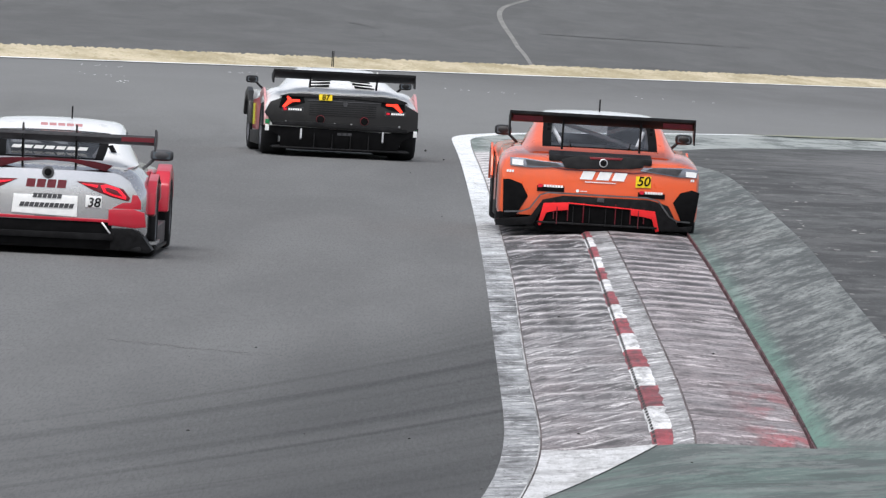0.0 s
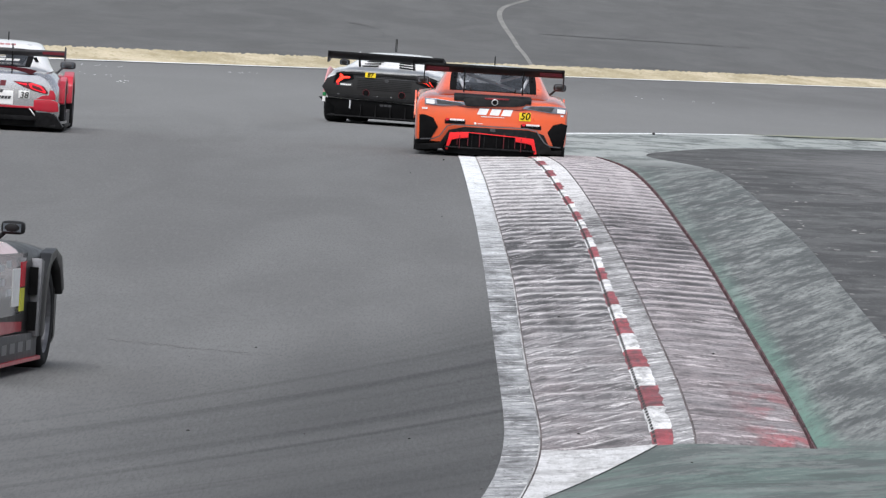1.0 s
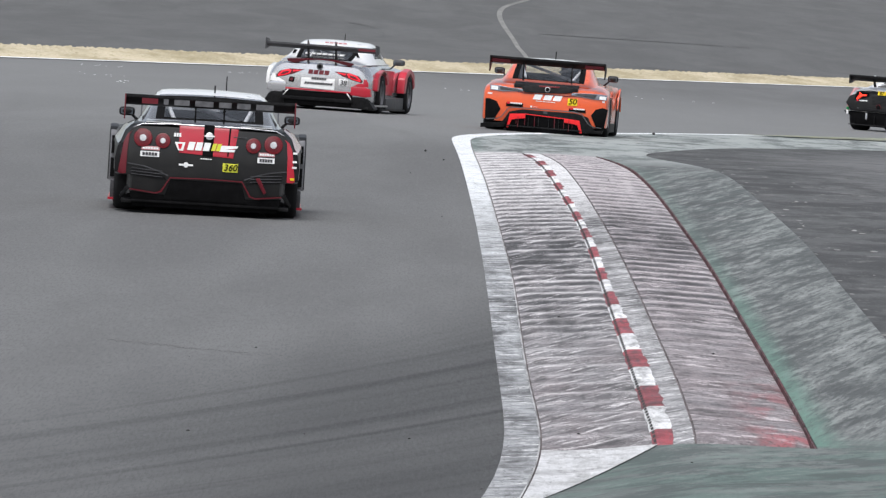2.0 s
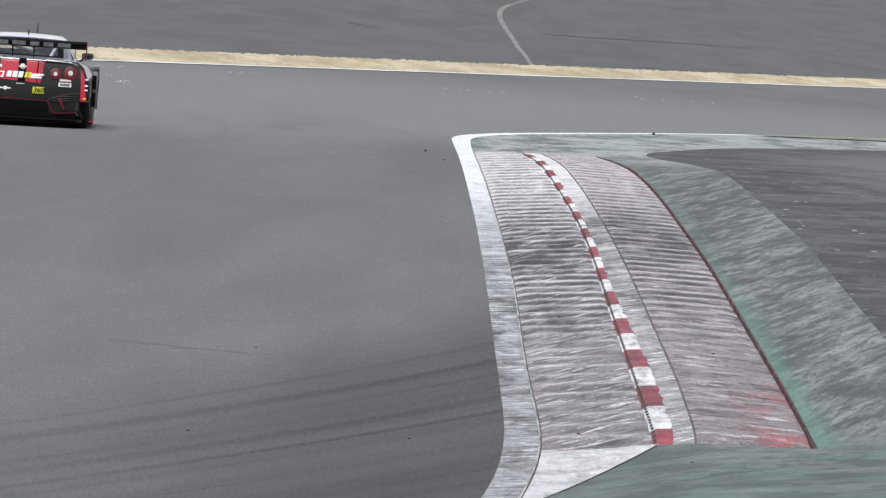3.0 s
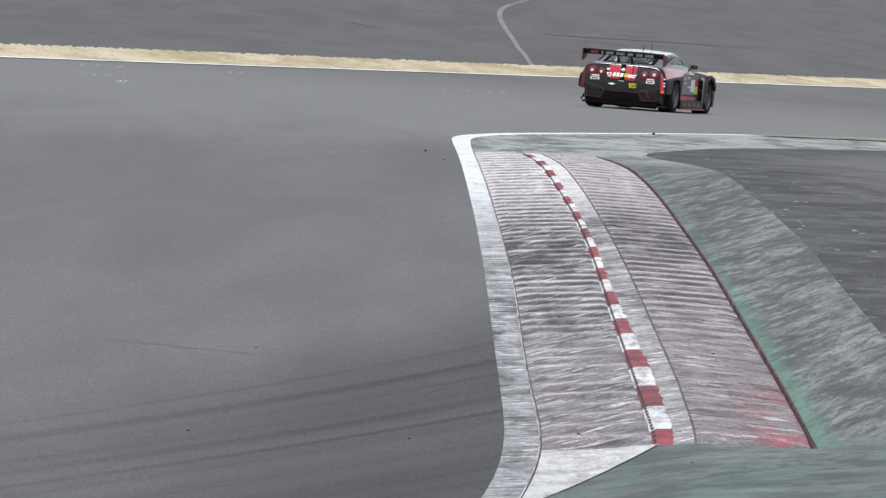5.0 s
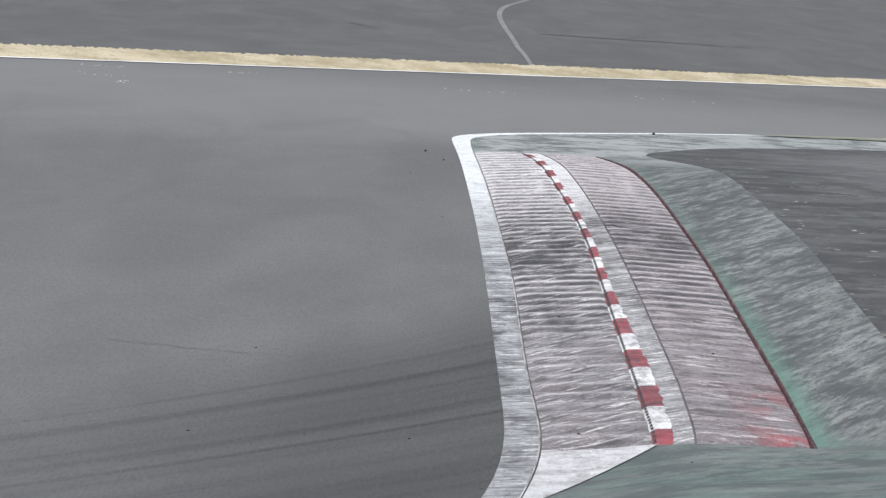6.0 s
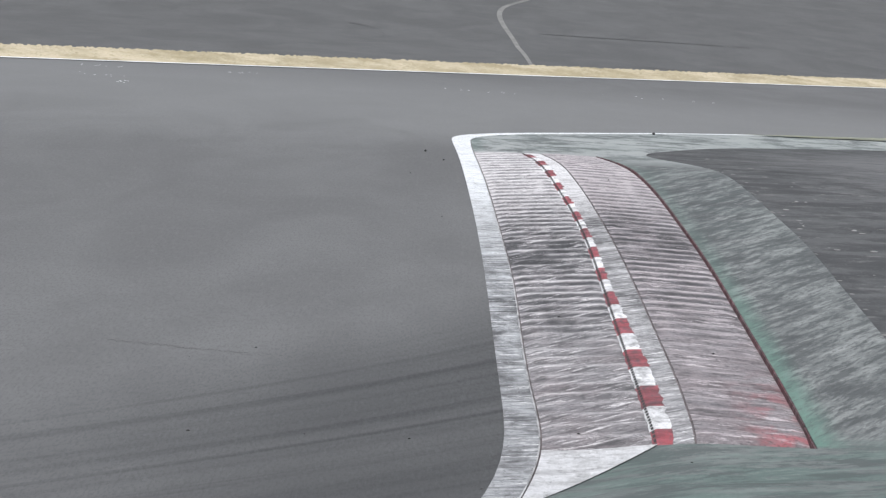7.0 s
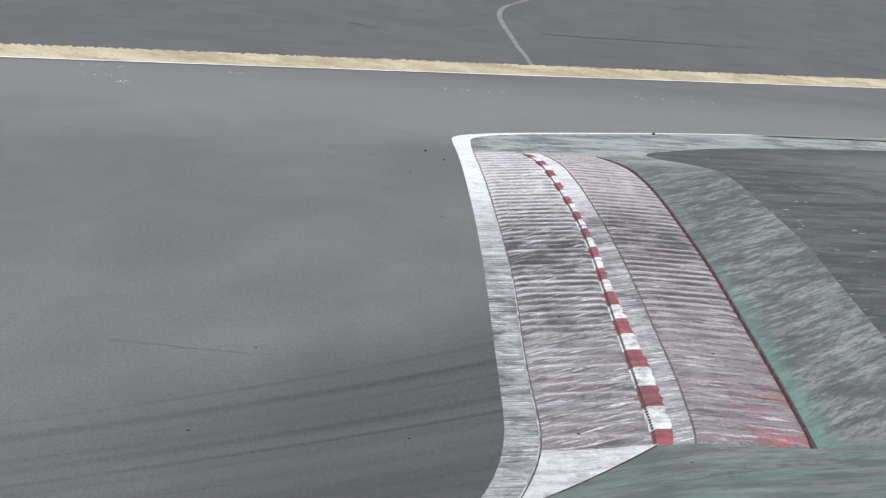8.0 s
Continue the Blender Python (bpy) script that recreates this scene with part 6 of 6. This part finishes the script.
        slab(car, "quarter_film", [(0.15, 0.30), (0.35, 0.66), (0.6, 0.80), (0.78, 0.83), (1.3, 0.75), (1.22, 0.6), (0.78, 0.775), (0.42, 0.62), (0.32, 0.30)], s * 0.985, s * 1.014, P_PINK, "pale red fender film", 0.006)
        slab(car, "door_film", [(1.3, 0.24), (2.9, 0.24), (2.95, 0.62), (1.35, 0.70)], s * 0.965, s * 0.985, P_RED, "red lower door film", 0.004)
        slab(car, "door_number", [(2.55, 0.30), (2.85, 0.30), (2.85, 0.58), (2.55, 0.58)], s * 0.984, s * 0.990, P_LIME, "", 0.0)
        slab(car, "front_fender", [(2.85, 0.3), (2.95, 0.6), (3.15, 0.74), (3.4, 0.79), (3.75, 0.72), (3.95, 0.45), (3.85, 0.4), (3.7, 0.6), (3.4, 0.71), (3.1, 0.6), (2.98, 0.3)], s * 0.97, s * 1.05, P_BLACK, "flared black front fender", 0.02)
        slab(car, "side_skirt", [(1.2, 0.06), (2.95, 0.06), (2.95, 0.22), (1.2, 0.26)], s * 0.94, s * 1.01, P_CARBON, "black side skirt")
        mirror(car, s * 1.03, 2.75, 0.90, P_CARBON, 0.17, 0.10)
        x0 = -0.80 if s < 0 else 0.56
        sticker(car, x0, x0 + 0.28, 0.535, 0.595, P_GREY, -0.026, 0, "sponsor_panel", W)
        sticker(car, x0 + 0.01, x0 + 0.27, 0.545, 0.585, P_VOID, -0.030, 0, "sponsor_panel", W)
        word_bars(car, x0 + 0.08, x0 + 0.26, 0.552, 0.578, 6, P_STICK, -0.034, 0, W)
        sticker(car, x0 + 0.02, x0 + 0.065, 0.55, 0.58, P_STICK_RED, -0.034, 0, "logo_shape", W)
        plate(car, "exhaust", ring(s * 0.29, 0.45, 0.055), -0.03, 0.02, P_REDLENS, "dark exhaust outlet", W)
        plate(car, "exhaust_bore", ring(s * 0.29, 0.45, 0.05), -0.034, -0.026, P_VOID, "", W)
    for k in range(6):
        z = 0.50 + 0.028 * k
        plate(car, "grille_slat", [(-0.44, z), (0.44, z), (0.44, z + 0.011), (-0.44, z + 0.011)], -0.024, -0.018, P_CARBON, "", W, False, 0.0)
    plate(car, "grille_frame", [(-0.47, 0.70), (0.50, 0.70), (0.50, 0.69), (-0.47, 0.69)], -0.036, -0.018, P_GREY, "", W, False, 0.0)
    for x in (-0.74, -0.10, 0.12, 0.76):
        plate(car, "tail_bolt", ring(x, 0.40, 0.014, 8), -0.03, -0.015, P_STEEL, "", W, False, 0.0)
    plate(car, "number_panel", [(-0.321, 0.782), (-0.321, 0.700), (-0.149, 0.700), (-0.149, 0.782)], -0.062, -0.045, P_YELLOW, "dark yellow start number panel", W)
    lettering(car, "87", 0.10, -0.235, -0.066, 0.741, P_VOID, W, 0.1)
    plate(car, "badge", ring(0.03, 0.665, 0.035, 6), -0.03, -0.018, P_GREY, "", W)
    word_bars(car, -0.06, 0.16, 0.715, 0.727, 7, P_GREY, -0.03, 0, W)
    word_bars(car, -0.06, 0.14, 0.25, 0.285, 3, P_GREY, -0.016, 0, W)
    for x in np.linspace(-0.36, 0.36, 4):
        slab(car, "diffuser_fin", [(-0.02, 0.06), (0.6, 0.06), (0.6, 0.12), (-0.02, 0.26)], x - 0.005, x + 0.005, P_CARBON, "", 0.0)
    box(car, "diffuser_floor", -0.9, 0.9, -0.04, 0.6, 0.055, 0.075, P_CARBON)
    for x in (-0.06, -0.04):
        tube(car, "aerial", (x, 1.55, 1.13), (x, 1.55, 1.34), 0.006, P_VOID)
    # added box that deepens the shade under the car
    box(car, "light_block_floor", -0.88, 0.88, 0.12, 4.3, 0.045, 0.085, P_CARBON, "flat black floor added to block light underneath")
    return car


def ride(car, height):
    """Sets everything but the wheels at its ride height."""
    for ob in car.children:
        if not ob.name.startswith("wheel"):
            ob.location.z = height
    return car


amg, gtr, supra, huracan = ride(build_amg(), 0.02), ride(build_gtr(), 0.05), ride(build_supra(), 0.02), ride(build_huracan(), 0.05)


def drive(car, rows, lean=0.0):
    """Keys a car that rests on the track and leans with it."""
    keys = []
    for t, x, y, turn in rows:
        a = radians(turn)
        fwd, side = Vector((math.sin(a), math.cos(a), 0)), Vector((math.cos(a), -math.sin(a), 0))
        mid = Vector((x, y, 0)) + fwd * 2.2

        def foot(p):
            h = track_z(p.x, p.y)
            if 74 < p.y < 172 and x > inner(p.y):
                h += 0.085 * raised(p.y)
            return Vector((p.x, p.y, h))
        nose, tail = foot(mid + fwd * 1.4), foot(mid - fwd * 1.4)
        lt, rt = foot(mid - fwd * 1.4 - side * 0.8), foot(mid - fwd * 1.4 + side * 0.8)
        yv = (nose - tail).normalized()
        xv = (rt - lt)
        xv = (xv - yv * xv.dot(yv)).normalized()
        zv = xv.cross(yv)
        base = (lt + rt) / 2 - yv * 0.8
        m = Matrix((xv, yv, zv)).transposed().to_4x4() @ Matrix.Rotation(radians(lean), 4, "Y")
        keys.append((t, Matrix.Translation((x, y, base.z)) @ m))
    walk(car, keys)


def motions():
    """Every car on its line: seconds, rear axle end on the ground (x, y), heading in degrees to the right."""
    drive(gtr, [
        (0.00, -7.60, 27.90, 4.6), (0.25, -6.78, 40.50, 4.6), (0.50, -5.94, 53.10, 4.8), (0.75, -5.05, 65.80, 5.3),
        (1.00, -4.13, 79.20, 5.8), (1.25, -3.15, 89.40, 5.3), (1.50, -2.53, 101.09, 3.0), (1.70, -2.28, 110.46, 0.8),
        (1.75, -2.28, 112.76, 0.4), (2.00, -2.52, 124.32, -1.2), (2.25, -3.15, 135.76, -2.2), (2.50, -4.04, 146.88, -2.6),
        (2.75, -5.07, 157.44, -2.2), (2.80, -5.28, 159.47, -2.0), (3.00, -6.06, 167.10, -1.2), (3.25, -6.62, 175.04, -0.5),
        (3.50, -6.68, 182.74, 1.0), (3.75, -6.24, 191.74, 4.3), (4.00, -5.30, 200.95, 8.0), (4.25, -3.73, 209.93, 10.8),
        (4.50, -1.81, 223.28, 13.0), (4.70, 0.24, 238.29, 14.5), (4.75, 0.79, 241.52, 14.7), (5.00, 3.61, 253.05, 14.9),
        (5.25, 6.62, 261.92, 14.7), (5.50, 9.83, 272.53, 15.1), (5.75, 13.22, 283.79, 15.9), (6.00, 16.79, 294.50, 16.7),
        (6.25, 20.56, 304.96, 17.5), (6.50, 24.52, 315.48, 18.4), (6.75, 28.63, 325.99, 19.2), (7.00, 32.83, 336.43, 20.0),
        (7.25, 37.07, 346.84, 20.6), (7.50, 41.29, 357.27, 21.1), (7.75, 45.49, 367.70, 21.3), (8.00, 49.71, 378.14, 21.5)], 0.6)
    drive(amg, [
        (0.00, 1.57, 122.13, -1.3), (0.25, 1.39, 133.12, -1.2), (0.50, 1.16, 143.82, -1.0), (0.75, 0.87, 153.80, -0.8),
        (1.00, 0.57, 162.05, -0.5), (1.25, 0.33, 168.08, 0.1), (1.50, 0.26, 174.20, 1.0), (1.70, 0.45, 181.03, 2.0),
        (1.75, 0.56, 183.11, 2.3), (2.00, 1.54, 195.48, 4.0), (2.25, 3.13, 209.97, 5.9), (2.50, 5.26, 225.03, 7.8),
        (2.75, 7.95, 239.10, 9.7), (2.80, 8.50, 241.65, 10.0), (3.00, 11.62, 250.90, 11.2), (3.25, 15.75, 261.26, 12.6),
        (3.50, 20.10, 271.75, 13.9), (3.75, 24.56, 282.57, 15.1), (4.00, 29.04, 293.34, 16.0), (4.25, 33.52, 304.01, 16.6),
        (4.50, 37.99, 314.69, 17.0), (4.70, 41.58, 323.25, 17.2), (4.75, 42.47, 325.40, 17.3), (5.00, 46.95, 336.10, 17.5),
        (5.25, 51.42, 346.80, 17.6), (5.50, 55.90, 357.49, 17.7), (5.75, 60.38, 368.19, 17.8), (6.00, 64.85, 378.89, 17.9),
        (6.25, 69.33, 389.59, 17.9), (6.50, 73.81, 400.29, 17.9), (6.75, 78.28, 410.99, 18.0), (7.00, 82.76, 421.69, 18.0),
        (7.25, 87.24, 432.39, 18.0), (7.50, 91.71, 443.09, 18.0), (7.75, 96.19, 453.79, 18.0), (8.00, 100.66, 464.49, 18.0)], 0.4)
    drive(supra, [
        (0.00, -3.65, 108.58, 0.9), (0.25, -3.91, 123.63, -1.0), (0.50, -4.47, 138.12, -2.0), (0.75, -5.43, 151.53, -1.4),
        (1.00, -6.31, 163.51, 0.0), (1.25, -6.46, 173.97, 2.4), (1.50, -5.97, 183.50, 4.6), (1.70, -5.15, 191.29, 6.4),
        (1.75, -4.81, 193.48, 6.2), (2.00, -2.32, 206.16, 9.3), (2.25, 1.03, 220.63, 12.4), (2.50, 4.90, 235.47, 15.0),
        (2.75, 8.84, 249.26, 16.8), (2.80, 9.60, 251.77, 17.0), (3.00, 12.49, 260.86, 17.5), (3.25, 16.01, 271.08, 17.7),
        (3.50, 19.75, 281.43, 18.1), (3.75, 23.65, 292.11, 18.8), (4.00, 27.53, 302.74, 19.2), (4.25, 31.36, 313.28, 19.4),
        (4.50, 35.20, 323.84, 19.6), (4.70, 38.28, 332.30, 19.7), (4.75, 39.05, 334.42, 19.7), (5.00, 42.90, 344.99, 19.8),
        (5.25, 46.75, 355.56, 19.8), (5.50, 50.60, 366.13, 19.9), (5.75, 54.44, 376.71, 19.9), (6.00, 58.29, 387.28, 19.9),
        (6.25, 62.14, 397.85, 20.0), (6.50, 65.99, 408.42, 20.0), (6.75, 69.83, 418.99, 20.0), (7.00, 73.68, 429.56, 20.0),
        (7.25, 77.53, 440.13, 20.0), (7.50, 81.38, 450.71, 20.0), (7.75, 85.23, 461.28, 20.0), (8.00, 89.07, 471.85, 20.0)])
    drive(huracan, [
        (0.00, -1.41, 156.24, -4.8), (0.25, -2.14, 164.00, -2.7), (0.50, -2.50, 172.40, 0.0), (0.75, -2.14, 181.20, 3.6),
        (1.00, -1.08, 190.20, 7.0), (1.25, 0.57, 201.80, 9.6), (1.50, 2.88, 218.62, 13.0), (1.70, 5.27, 231.45, 16.0),
        (1.75, 5.90, 234.09, 16.5), (2.00, 9.11, 245.16, 16.9), (2.25, 12.49, 254.99, 16.4), (2.50, 16.07, 265.58, 16.9),
        (2.75, 19.85, 276.42, 17.8), (2.80, 20.63, 278.55, 18.0), (3.00, 23.82, 286.97, 18.7), (3.25, 27.93, 297.37, 19.4),
        (3.50, 32.14, 307.80, 20.1), (3.75, 36.38, 318.24, 20.7), (4.00, 40.59, 328.67, 21.1), (4.25, 44.80, 339.10, 21.4),
        (4.50, 49.01, 349.53, 21.5), (4.70, 52.39, 357.88, 21.7), (4.75, 53.23, 359.96, 21.7), (5.00, 57.44, 370.39, 21.8),
        (5.25, 61.66, 380.83, 21.8), (5.50, 65.87, 391.26, 21.9), (5.75, 70.09, 401.69, 21.9), (6.00, 74.30, 412.12, 21.9),
        (6.25, 78.52, 422.55, 22.0), (6.50, 82.73, 432.98, 22.0), (6.75, 86.94, 443.41, 22.0), (7.00, 91.16, 453.84, 22.0),
        (7.25, 95.37, 464.27, 22.0), (7.50, 99.59, 474.70, 22.0), (7.75, 103.80, 485.13, 22.0), (8.00, 108.02, 495.56, 22.0)])


motions()
